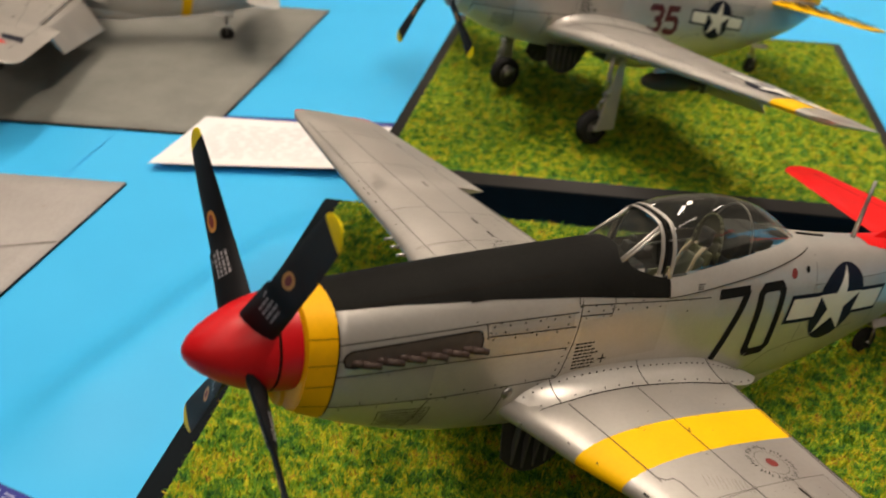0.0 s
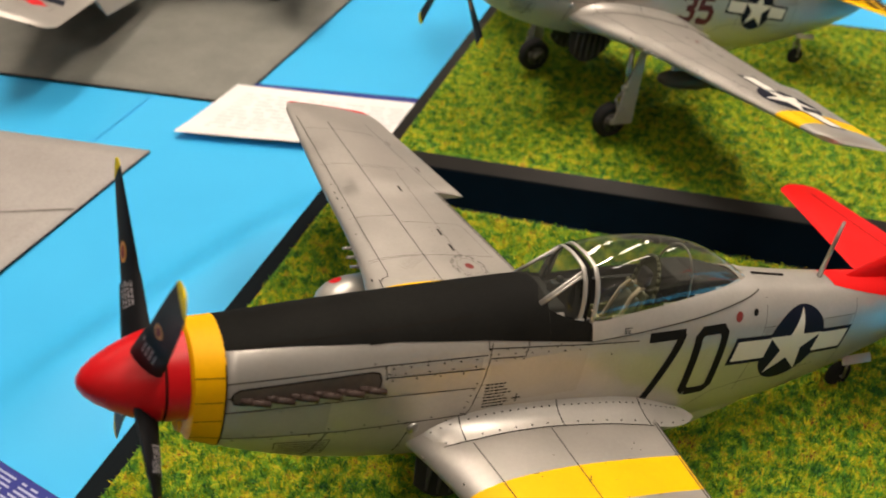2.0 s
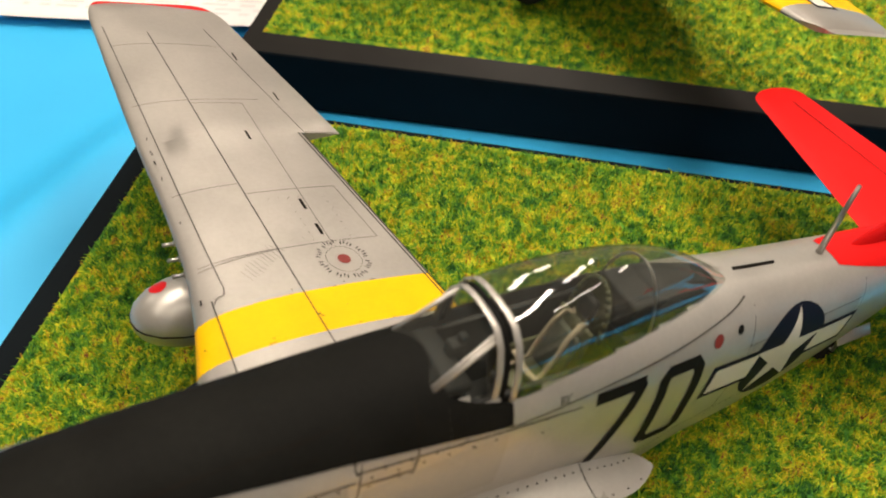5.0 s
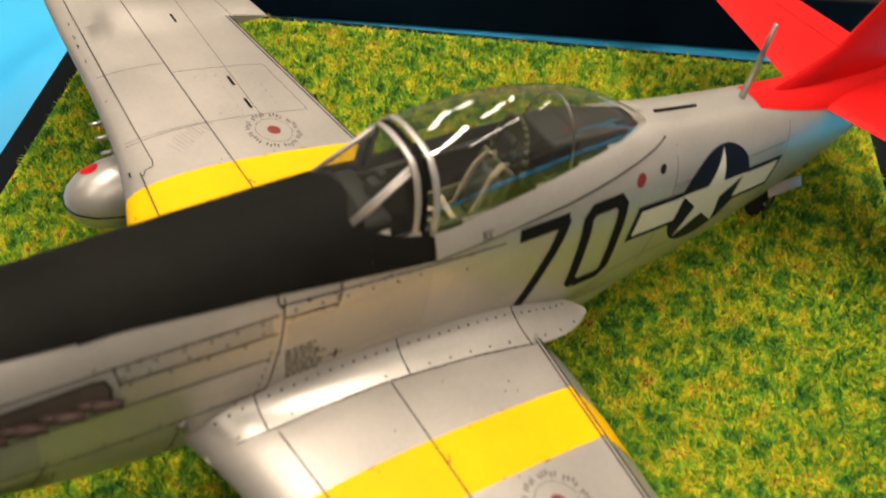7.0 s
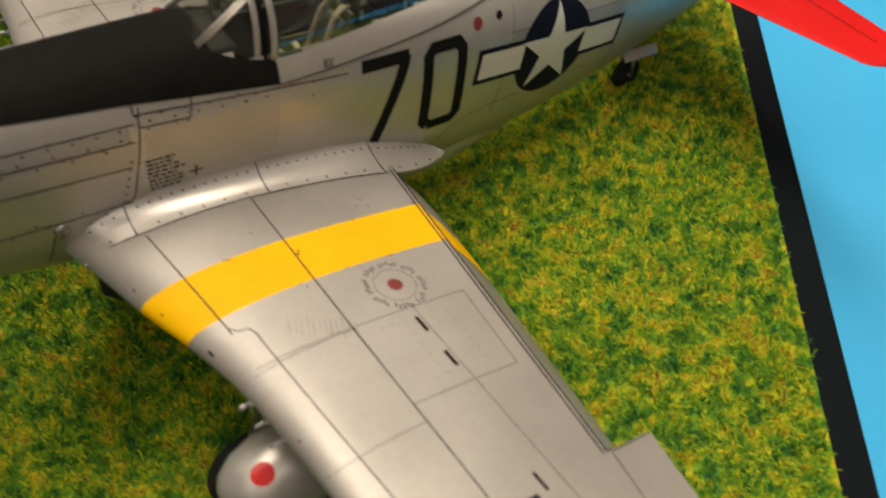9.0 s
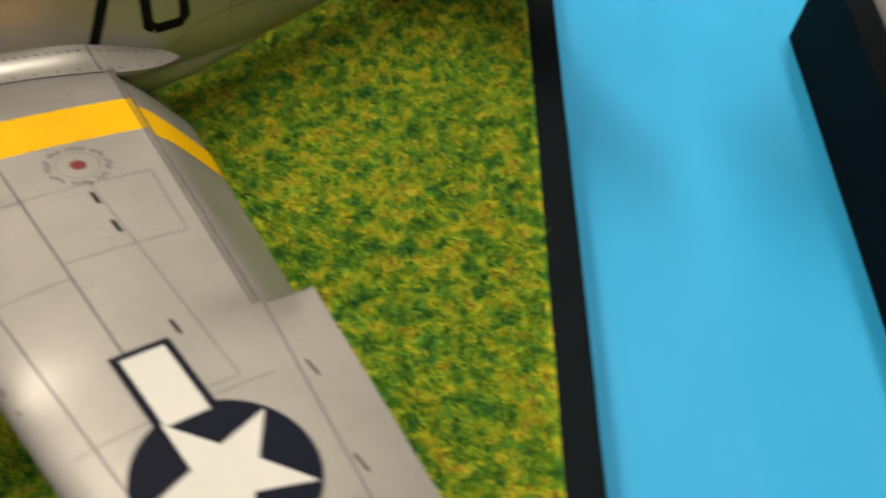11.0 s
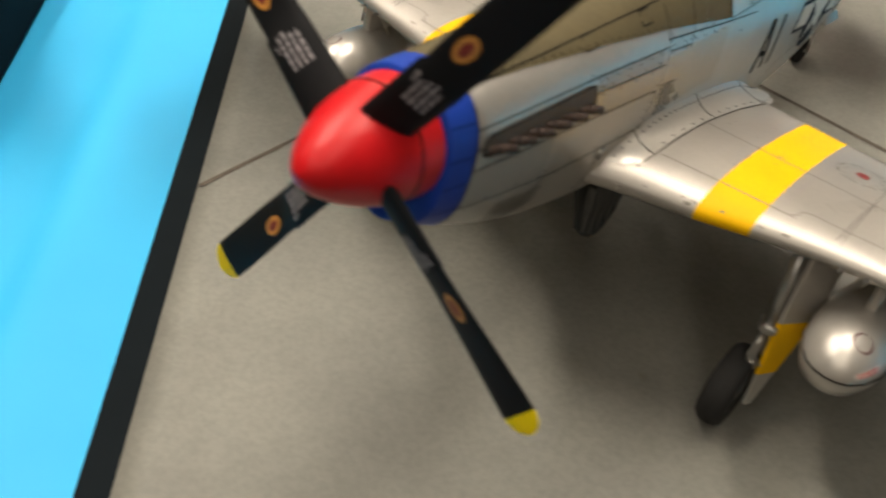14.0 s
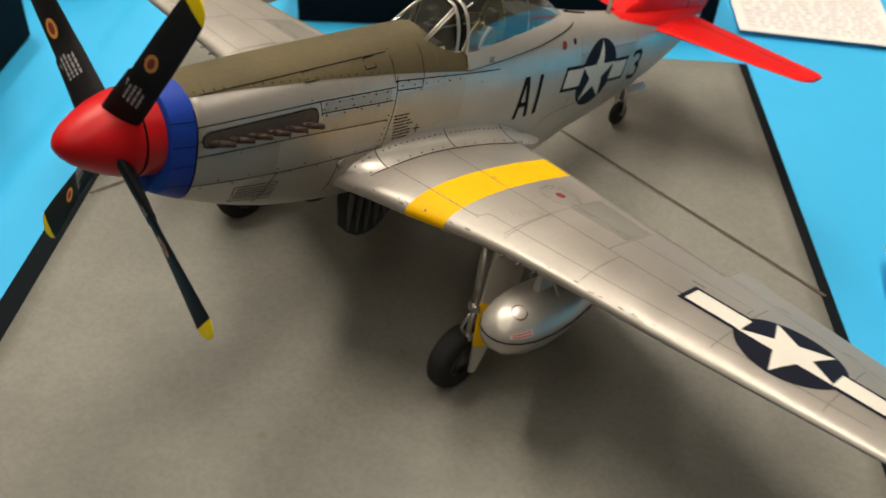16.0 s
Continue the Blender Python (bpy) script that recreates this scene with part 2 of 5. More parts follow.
# ---- mesh helpers: numbers in millimetres ----
MM = 0.001
FINE = {"panel_line", "fastener", "stencil_ring", "foot_marks", "chipped_edge", "warning_stencil", "blade_stencil", "tank_stencil", "filler_print", "canopy_latch", "print_line", "large_print",
        "small_print", "heading_print", "name_panel", "intake_louvre"}


def mesh_of(name, verts, faces, mats, slots=None, smooth=True):
    me = bpy.data.meshes.new(name)
    me.from_pydata([tuple(c * MM for c in v) for v in verts], [], [tuple(f) for f in faces])
    for m in mats if isinstance(mats, (list, tuple)) else [mats]:
        me.materials.append(m)
    if slots is not None:
        me.polygons.foreach_set("material_index", slots)
    me.polygons.foreach_set("use_smooth", [smooth] * len(me.polygons))
    me.update()
    return me


def part(name, vf, mats, parent, label="", slots=None, smooth=True, sharp=None):
    me = mesh_of(name, vf[0], vf[1], mats, slots, smooth)
    if sharp is not None:
        me.set_sharp_from_angle(angle=radians(sharp))
    ob = new(name, me)
    ob.parent = parent
    if label:
        ob["label"] = label
    if name in FINE:
        ob["kind"] = "stuff"
    return ob


def tube_grid(rings, closed=True, cap0=False, cap1=False):
    n, verts, faces = len(rings[0]), [p for r in rings for p in r], []
    for i in range(len(rings) - 1):
        for j in range(n if closed else n - 1):
            k = (j + 1) % n
            faces.append((i * n + j, i * n + k, (i + 1) * n + k, (i + 1) * n + j))
    if cap0:
        faces.append(tuple(reversed(range(n))))
    if cap1:
        faces.append(tuple(range((len(rings) - 1) * n, len(rings) * n)))
    return verts, faces


def lathe(profile, axis="x", n=32, at=(0, 0, 0)):
    """profile: (along, radius) pairs, turned round an axis through at."""
    rings = []
    for a, r in profile:
        ring = []
        for j in range(n):
            u, v = r * math.cos(2 * math.pi * j / n), r * math.sin(2 * math.pi * j / n)
            p = {"x": (a, u, v), "y": (v, a, u), "z": (u, v, a)}[axis]
            ring.append((p[0] + at[0], p[1] + at[1], p[2] + at[2]))
        rings.append(ring)
    return tube_grid(rings, True, profile[0][1] > 0.01, profile[-1][1] > 0.01)


def join(*parts_):
    verts, faces = [], []
    for v, f in parts_:
        o = len(verts)
        verts += list(v)
        faces += [tuple(i + o for i in g) for g in f]
    return verts, faces


def rod(a, b, r0, r1=None, n=10):
    """A round bar from a to b."""
    a, b = Vector(a), Vector(b)
    r1 = r0 if r1 is None else r1
    d = (b - a).normalized()
    u = d.orthogonal().normalized()
    w = d.cross(u)
    rings = []
    for p, r in ((a, r0), (b, r1)):
        rings.append([tuple(p + r * (math.cos(2 * math.pi * j / n) * u + math.sin(2 * math.pi * j / n) * w)) for j in range(n)])
    return tube_grid(rings, True, True, True)


def tube_path(pts, r, flat=1.0, n=8):
    """A bar of round or flattened section bent along points; flat scales its width along x."""
    rings, m = [], len(pts)
    for i in range(m):
        a, b = Vector(pts[max(i - 1, 0)]), Vector(pts[min(i + 1, m - 1)])
        d = (b - a).normalized()
        u = Vector((1, 0, 0)) - d * d.x
        u.normalize()
        w = d.cross(u)
        rings.append([tuple(Vector(pts[i]) + r * flat * math.cos(2 * math.pi * j / n) * u + r * math.sin(2 * math.pi * j / n) * w) for j in range(n)])
    return tube_grid(rings, True, True, True)


def box(c, s, bevel=0.0, turn=None):
    bm = bmesh.new()
    bmesh.ops.create_cube(bm, size=1.0)
    bmesh.ops.scale(bm, vec=s, verts=bm.verts)
    if bevel:
        bmesh.ops.bevel(bm, geom=bm.edges[:], offset=bevel, segments=2, affect="EDGES", profile=0.5)
    m = Matrix.Translation(c) @ (turn or Matrix())
    vf = ([tuple(m @ v.co) for v in bm.verts], [tuple(v.index for v in f.verts) for f in bm.faces])
    bm.free()
    return vf


def curve_at(table):
    """A smooth curve through (x, value, value ...) rows."""
    t = np.array(table, float)
    xs, ys = t[:, 0], t[:, 1:]
    sl = np.gradient(ys, xs, axis=0)

    def at(x):
        x = min(max(x, xs[0]), xs[-1])
        i = min(max(int(np.searchsorted(xs, x)) - 1, 0), len(xs) - 2)
        h = xs[i + 1] - xs[i]
        u = (x - xs[i]) / h
        return ((2 * u**3 - 3 * u**2 + 1) * ys[i] + (u**3 - 2 * u**2 + u) * h * sl[i]
                + (-2 * u**3 + 3 * u**2) * ys[i + 1] + (u**3 - u**2) * h * sl[i + 1])
    return at


# ---- the fighter's shape, 1:32: x aft, y to its left wing, z up from the thrust line ----
# x, top, bottom, half width, height of the greatest width
FUS = curve_at([(-104, 10.6, -13.5, 11, -0.6), (-91, 11.0, -20.0, 12, -1.4), (-68, 12.8, -28.5, 13.1, -2.6), (-43, 14.4, -33, 13.9, -3.6),
                (-14, 16.0, -35, 14.4, -4.4), (15, 16.4, -36, 14.6, -5), (40, 15.2, -37, 14.4, -5.4), (62, 13.2, -37, 13.6, -5.4),
                (83, 10.4, -35, 12.4, -5), (107, 8.2, -30, 10.6, -4.4), (130, 7.2, -23.6, 8.0, -3.2), (150, 6.4, -17, 5.4, -1.6),
                (166, 5.6, -9.4, 2.8, 0.4), (177, 5.0, -2, 0.8, 2)])
EXPO, EXPO_LOW = 2.25, 2.6


def fus_point(x, th, off=0.0):
    zt, zb, hw, zm = FUS(x)
    c, s = math.cos(th), math.sin(th)
    e = 2 / (EXPO if s > 0 else EXPO_LOW)
    y = (hw + off) * math.copysign(abs(c) ** e, c)
    h = (zt - zm + off) if s > 0 else (zm - zb + off)
    return (x, y, zm + h * math.copysign(abs(s) ** e, s))


def fus_y(x, z, off=0.0):
    zt, zb, hw, zm = FUS(x)
    h = (zt - zm) if z > zm else (zm - zb)
    u = min(abs(z - zm) / h, 0.999)
    n = EXPO if z > zm else EXPO_LOW
    return (hw + off) * (1 - u**n) ** (1 / n)


def fus_th(x, z):
    """The angle at which the upper half of a section reaches the height z."""
    zt, zb, hw, zm = FUS(x)
    h = (zt - zm) if z > zm else (zm - zb)
    u = min(max((z - zm) / h, -0.999), 0.999)
    s = math.copysign(abs(u) ** ((EXPO if u > 0 else EXPO_LOW) / 2), u)
    return math.asin(s)


GLASS_LINE = curve_at([(-14, 15.0), (-8, 12.3), (-2, 10.4), (3, 9.6), (20, 10.6), (40, 12.0), (54, 12.6), (62, 12.8), (68, 12.6)])
FRAME_LINE = curve_at([(2, 4.9), (15, 5.6), (30, 6.8), (42, 7.9), (54, 9.4), (62, 10.5), (68, 11.6)])


def gl(x):
    return float(GLASS_LINE(x)[0])


def fus_skin(x0, x1, n, zlo=None, zhi=None, off=0.0, sides=(1, -1), m=12):
    """Strips of skin between two heights, on one or both flanks."""
    out = []
    for s in sides:
        rings = []
        for i in range(n + 1):
            x = x0 + (x1 - x0) * i / n
            a = fus_th(x, zlo(x)) if zlo else -math.pi / 2
            b = fus_th(x, zhi(x)) if zhi else math.pi / 2
            row = [fus_point(x, a + (b - a) * j / m, off) for j in range(m + 1)]
            rings.append([(p[0], s * p[1], p[2]) for p in (row if s > 0 else row[::-1])])
        out.append(tube_grid(rings, False))
    return join(*out)


def lerp(a, b, u):
    return a + (b - a) * u


LE = curve_at([(8, -44.5), (15, -42.0), (36, -36.8), (50, -32.6), (60, -30.4), (80, -28.4), (110, -27.2), (165, -23.6), (176, -22.8)])
HALF_SPAN = {1: 179.5, -1: 176.4}


def le_x(y):
    return float(LE(y)[0])


def te_x(y):
    return 30.2 - 0.18 * (y - 107.6)


def wing_z(x, y, up=True):
    """Height of the wing's skin."""
    a, b = le_x(y), te_x(y)
    c = b - a
    u = min(max((x - a) / c, 0.0), 1.0)
    t = lerp(0.15, 0.115, min(max((y - 20) / 150, 0), 1)) * c
    th = 5 * t * (0.2969 * math.sqrt(u) - 0.126 * u - 0.3516 * u**2 + 0.2843 * u**3 - 0.1036 * u**4)
    line = lerp(-22.5 + 0.055 * (y - 20), -23.3 + 0.03 * (y - 20), u)
    return line + th * 1.05 if up else line - th * 0.85


def shroud_x(y):
    return 29.9 - 0.128 * (y - 20)


def wing_mesh(s, bands):
    """One wing from root to tip. bands: (y0, y1) painted in the second colour, and the tip from y in the third."""
    span = HALF_SPAN[s]
    ys = sorted({8, 14, 20, 26, 32, 37, 44, 50, 58, 66, 74, 82, 90, 98, 105.99, 106.01, 114, 122, 130, 138, 146, 154, 160, *[b for bb in bands for b in bb], *[span - d for d in (9.4, 6.4, 3.9, 2.2, 1.4, 0.6, 0)]})
    us = [0, 0.004, 0.015, 0.035, 0.07, 0.12, 0.18, 0.25, 0.33, 0.42, 0.52, 0.62, 0.72, 0.82, 0.91, 1.0]
    rings, slots, nip = [], [], 0.0 if s > 0 else 1.8
    for y in ys:
        a, b = le_x(y), te_x(y)
        if y < 106:
            b = shroud_x(y)
        if y > span - 9.4:
            k = (y - span + 9.4) / 9.4
            r = 1 - math.sqrt(max(0, 1 - k * k))
            a, b = a + 7.0 * r, b - 8.0 * r
        k = 0.0 if y < span - 6.4 else ((y - span + 6.4) / 6.4) ** 2
        row = []
        for u in reversed(us):
            x = lerp(a, b, u)
            row.append((x + nip * (1 - u) ** 4, s * y, lerp(wing_z(x, y), (wing_z(x, y) + wing_z(x, y, False)) / 2, k)))
        for u in us[1:]:
            x = lerp(a, b, u)
            row.append((x + nip * (1 - u) ** 4, s * y, lerp(wing_z(x, y, False), (wing_z(x, y) + wing_z(x, y, False)) / 2, k)))
        rings.append(row if s > 0 else row[::-1])
    vf = tube_grid(rings, True, False, True)
    n = len(rings[0])
    for i in range(len(rings) - 1):
        mid = (ys[i] + ys[i + 1]) / 2
        slots += [1 if any(b0 < mid < b1 for b0, b1 in bands) else 2 if mid > span - (1.8 if s > 0 else 3.2) else 0] * n
    slots.append(2)
    return vf, slots


def foil(y_stations, le, te, zc, thick, s=1, n=10):
    """A thin symmetric surface (tailplane), lofted along y."""
    rings = []
    for y in y_stations:
        a, b, t, z = le(y), te(y), thick(y), zc(y)
        row = []
        for k in range(2 * n):
            ang = math.pi * k / n
            u = 0.5 + 0.5 * math.cos(ang)
            w = math.copysign(math.sqrt(max(u, 0)) * (1 - u) * 1.9, math.sin(ang)) if 0 < k < 2 * n and k != n else 0.0
            row.append((lerp(a, b, u), s * y, z + t * w * 0.5))
        rings.append(row if s < 0 else row[::-1])
    return tube_grid(rings, True, True, True)


# ---- decals and panel lines laid on the skin ----
def on_side(s, off):
    return lambda x, z: (x, s * (fus_y(x, z) + off), z)


def on_wing(s, off):
    return lambda x, y: (x, s * y, wing_z(x, y) + off)


def stroke(pts, w, fn, step=2.0, closed=False):
    """A ribbon of width w along a line of plan points, laid on a skin by fn."""
    pts = [Vector(p) for p in pts]
    if closed:
        pts = pts + [pts[0]]
    line = [pts[0]]
    for a, b in zip(pts, pts[1:]):
        n = max(1, int((b - a).length / step))
        line += [a.lerp(b, (i + 1) / n) for i in range(n)]
    verts, faces = [], []
    for i, p in enumerate(line):
        a = line[i - 1] if i else (line[-2] if closed else p)
        b = line[i + 1] if i + 1 < len(line) else (line[1] if closed else p)
        d1, d2 = (p - a), (b - p)
        d1 = d1.normalized() if d1.length else d2.normalized()
        d2 = d2.normalized() if d2.length else d1
        t = (d1 + d2).normalized() if (d1 + d2).length > 1e-6 else d1
        nrm = Vector((-t.y, t.x))
        k = 1 / max(0.5, abs(t.dot(d1)))
        verts += [fn(*(p + nrm * w / 2 * k)), fn(*(p - nrm * w / 2 * k))]
        if i:
            faces.append((2 * i - 2, 2 * i - 1, 2 * i + 1, 2 * i))
    return verts, faces


def fan(outline, fn, rings=5, centre=None):
    """A filled shape, star-shaped about its centre, as rings of points laid on a skin."""
    c = Vector(centre) if centre else sum((Vector(p) for p in outline), Vector((0, 0))) / len(outline)
    n, verts, faces = len(outline), [fn(*c)], []
    for k in range(1, rings + 1):
        verts += [fn(*c.lerp(Vector(p), k / rings)) for p in outline]
    for j in range(n):
        faces.append((0, 1 + j, 1 + (j + 1) % n))
    for k in range(rings - 1):
        for j in range(n):
            a, b = 1 + k * n + j, 1 + k * n + (j + 1) % n
            faces.append((a, a + n, b + n, b))
    return verts, faces


def dense(poly, step=2.0):
    out = []
    for a, b in zip(poly, poly[1:] + poly[:1]):
        a, b = Vector(a), Vector(b)
        n = max(1, int((b - a).length / step))
        out += [tuple(a.lerp(b, i / n)) for i in range(n)]
    return out


def patch(poly, fn, nu=6, nv=4):
    """A four-cornered patch of skin."""
    a, b, c, d = (Vector(p) for p in poly)
    verts, faces = [], []
    for i in range(nu + 1):
        for j in range(nv + 1):
            verts.append(fn(*(a.lerp(b, i / nu).lerp(d.lerp(c, i / nu), j / nv))))
    for i in range(nu):
        for j in range(nv):
            k = i * (nv + 1) + j
            faces.append((k, k + nv + 1, k + nv + 2, k + 1))
    return verts, faces


def circle_pts(c, r, n=40, ry=None):
    return [(c[0] + r * math.cos(2 * math.pi * i / n), c[1] + (ry or r) * math.sin(2 * math.pi * i / n)) for i in range(n)]


def dots(points, r, fn, n=6):
    return join(*[fan(circle_pts(p, r, n), fn, 1) for p in points])


def text_rows(x0, z0, w, rows, dz, fn, h, seed=1, lean=0.0):
    """Unreadable small print, as short bars in rows."""
    rnd, out = random.Random(seed), []
    for k in range(rows):
        x, end = x0 + lean * k, x0 + w * rnd.uniform(0.65, 1.0)
        while x < end:
            e = min(end, x + rnd.uniform(0.5, 1.6))
            out.append(patch([(x, z0 - k * dz), (e, z0 - k * dz), (e, z0 - k * dz - h), (x, z0 - k * dz - h)], fn, 1, 1))
            x = e + 0.28
    return join(*out)


def insignia(name, parent, c, r, fn_at, along, label, reach=1.95):
    """Star in a disc with bars: along is the unit way of the bars in the plan of the skin."""
    a = Vector(along)
    n = Vector((-a.y, a.x))
    def q(u, v):
        p = Vector(c) + a * u + n * v
        return (p.x, p.y)
    bar = [[q(k * 0.85 * r, -0.27 * r), q(k * reach * r, -0.27 * r), q(k * reach * r, 0.27 * r), q(k * 0.85 * r, 0.27 * r)] for k in (-1, 1)]
    edge = [[q(k * 0.7 * r, -0.37 * r), q(k * (reach + 0.1) * r, -0.37 * r), q(k * (reach + 0.1) * r, 0.37 * r), q(k * 0.7 * r, 0.37 * r)] for k in (-1, 1)]
    disc = part(name, join(fan([q(r * math.cos(2 * math.pi * i / 48), r * math.sin(2 * math.pi * i / 48)) for i in range(48)], fn_at(0.11), 8),
                           *[patch(e, fn_at(0.08), 8, 4) for e in edge]), INSIGNIA_BLUE, parent, label)
    for b in bar:
        part("insignia_bar", patch(b, fn_at(0.17), 8, 4), WHITE, parent)
    st = [(math.cos(math.pi / 2 + math.pi * i / 5), math.sin(math.pi / 2 + math.pi * i / 5), r * 0.96 if i % 2 == 0 else r * 0.37) for i in range(10)]
    part("insignia_star", fan(dense([q(u * w, v * w) for u, v, w in st], 1.5), fn_at(0.22), 6, c), WHITE, parent)
    return disc


# strokes of the code letters and figures, in a box one wide and one high
GLYPHS = {"7": [[(0.0, 0.95), (0.99, 0.95)], [(0.93, 0.96), (0.10, 0.0)]],
          "0": [[(0.24, 0.06), (0.76, 0.06), (0.88, 0.13), (0.88, 0.87), (0.78, 0.94), (0.24, 0.94), (0.12, 0.87), (0.12, 0.13), (0.24, 0.06)]],
          "A": [[(0.06, 0.0), (0.42, 0.96), (0.58, 0.96), (0.94, 0.0)], [(0.22, 0.34), (0.78, 0.34)]],
          "I": [[(0.5, 0.0), (0.5, 1.0)]],
          "3": [[(0.08, 0.8), (0.2, 0.93), (0.75, 0.93), (0.9, 0.8), (0.9, 0.62), (0.72, 0.52), (0.45, 0.52)],
                [(0.72, 0.52), (0.92, 0.38), (0.92, 0.2), (0.76, 0.07), (0.22, 0.07), (0.08, 0.2)]],
          "5": [[(0.9, 0.93), (0.16, 0.93), (0.12, 0.56), (0.7, 0.58), (0.9, 0.44), (0.9, 0.2), (0.74, 0.07), (0.22, 0.07), (0.08, 0.2)]]}


def code(parent, text, x, z, w, h, stroke_w, s, mat, lean=0.0, gap=0.25):
    """Fuselage code: x, z at the lower corner toward the nose."""
    for k, ch in enumerate(text):
        fn = on_side(s, 0.08 + 0.01 * (k % 2))
        lines = []
        for ln in GLYPHS[ch]:
            pts = []
            for u, v in (ln if s > 0 else [(1 - a, b) for a, b in ln]):
                kk = k if s > 0 else len(text) - 1 - k
                pts.append((x + kk * w * (1 + gap) + u * w + lean * v * h, z + v * h))
            lines.append(stroke(pts, stroke_w, fn, 1.2))
        part("code_figure" if ch.isdigit() else "code_letter", join(*lines), mat, parent, "the painted character " + ch)


# ---- one model fighter ----
def propeller(plane, style):
    hub = -106.5
    zc = -0.8
    prop = part("propeller_spinner", lathe([(-120.4, 0.01), (-120.1, 1.3), (-119.0, 3.0), (-116.7, 5.0), (-113.4, 7.0), (-109.6, 8.8), (-106, 10.0), (-103.6, 10.6), (-103.4, 10.35),
                                            (-103.1, 10.35), (-102.9, 10.7), (-98.3, 11.0), (-98.2, 9.6)], "x", 48, (0, 0, zc)), RED, plane, "smooth red pointed spinner", sharp=50)
    part("spinner_seam", lathe([(-103.45, 10.64), (-103.35, 10.5), (-103.15, 10.5), (-103.05, 10.7)], "x", 48, (0, 0, zc)), LINE, prop)
    for k in range(4):
        ang = radians(style["prop"] + 90 * k)
        rings, rs = [], [7.5, 9, 12, 16, 20, 22.5, 23.2, 27, 31, 36, 41, 45, 49.1, 49.3, 50.4, 51.3, 52.2, 52.8, 53.0]
        for r in rs:
            if r <= 22.5:
                ch, tk = lerp(9.2, 8.6, (r - 7.5) / 15), lerp(3.4, 2.2, (r - 7.5) / 15)
            elif r < 24.5:
                ch, tk = 8.0, 1.5
            else:
                k2 = (r - 24) / 29
                ch = 8.0 + 0.6 * k2 - 0.9 * k2 ** 2
                tk = lerp(1.3, 0.5, k2)
            if r > 48:
                ch *= math.sqrt(max(0.03, 1 - ((r - 48) / 5.05) ** 2.6))
            pitch = radians(lerp(36, 2, min(1, (r - 7.5) / 42)))
            row = []
            for j in range(12):
                t = 2 * math.pi * j / 12
                a, b = ch / 2 * math.cos(t) + (max(0, ch - 8.2) / 2 if r <= 23 else 0), tk / 2 * math.sin(t)
                # the cuff is broader on its leading side; chord lies across the turning plane, leaned forward by the pitch
                u = a * math.cos(pitch) - b * math.sin(pitch)
                v = a * math.sin(pitch) + b * math.cos(pitch)
                y = r * math.cos(ang) + u * math.sin(ang) * -1
                z = r * math.sin(ang) + u * math.cos(ang)
                row.append((hub - v, y, z + zc))
            rings.append(row)
        vf = tube_grid(rings, True, True, True)
        slots = []
        for i in range(len(rings) - 1):
            slots += [1 if rs[i] > 49.2 else 0] * 12
        slots += [0, 1]
        blade = part("propeller_blade", vf, [BLADE_BLACK, style["tip"]], prop, "black paddle blade with a yellow tip", slots, sharp=60)

        def face(r, u, off, side):
            pitch = radians(lerp(36, 2, min(1, (r - 7.5) / 42)))
            tk = lerp(3.4, 2.2, (r - 7.5) / 15) if r <= 22.5 else lerp(1.3, 0.5, (r - 24) / 29)
            b = side * (tk / 2 * math.sqrt(max(0.05, 1 - (u / 4.2) ** 2)) + off)
            uu = u * math.cos(pitch) - b * math.sin(pitch)
            v = u * math.sin(pitch) + b * math.cos(pitch)
            return (hub - v, r * math.cos(ang) - uu * math.sin(ang), r * math.sin(ang) + uu * math.cos(ang) + zc)
        for side in (1, -1):
            part("maker_badge", fan(circle_pts((29.5, 0.9), 2.7, 20, 1.6), lambda r, u: face(r, u, 0.06, side), 2), BADGE, blade, "small ochre oval blade badge with a red middle")
            part("badge_middle", fan(circle_pts((29.5, 0.9), 1.7, 20, 0.85), lambda r, u: face(r, u, 0.09, side), 2), CAP_RED, blade)
            part("blade_stencil", text_rows(15.8, 3.4, 7.2, 5, 1.15, lambda r, u: face(r, u, 0.06, side), 0.6, 7 + k), PRINT_GREY, blade, "rows of small white stencil marks")


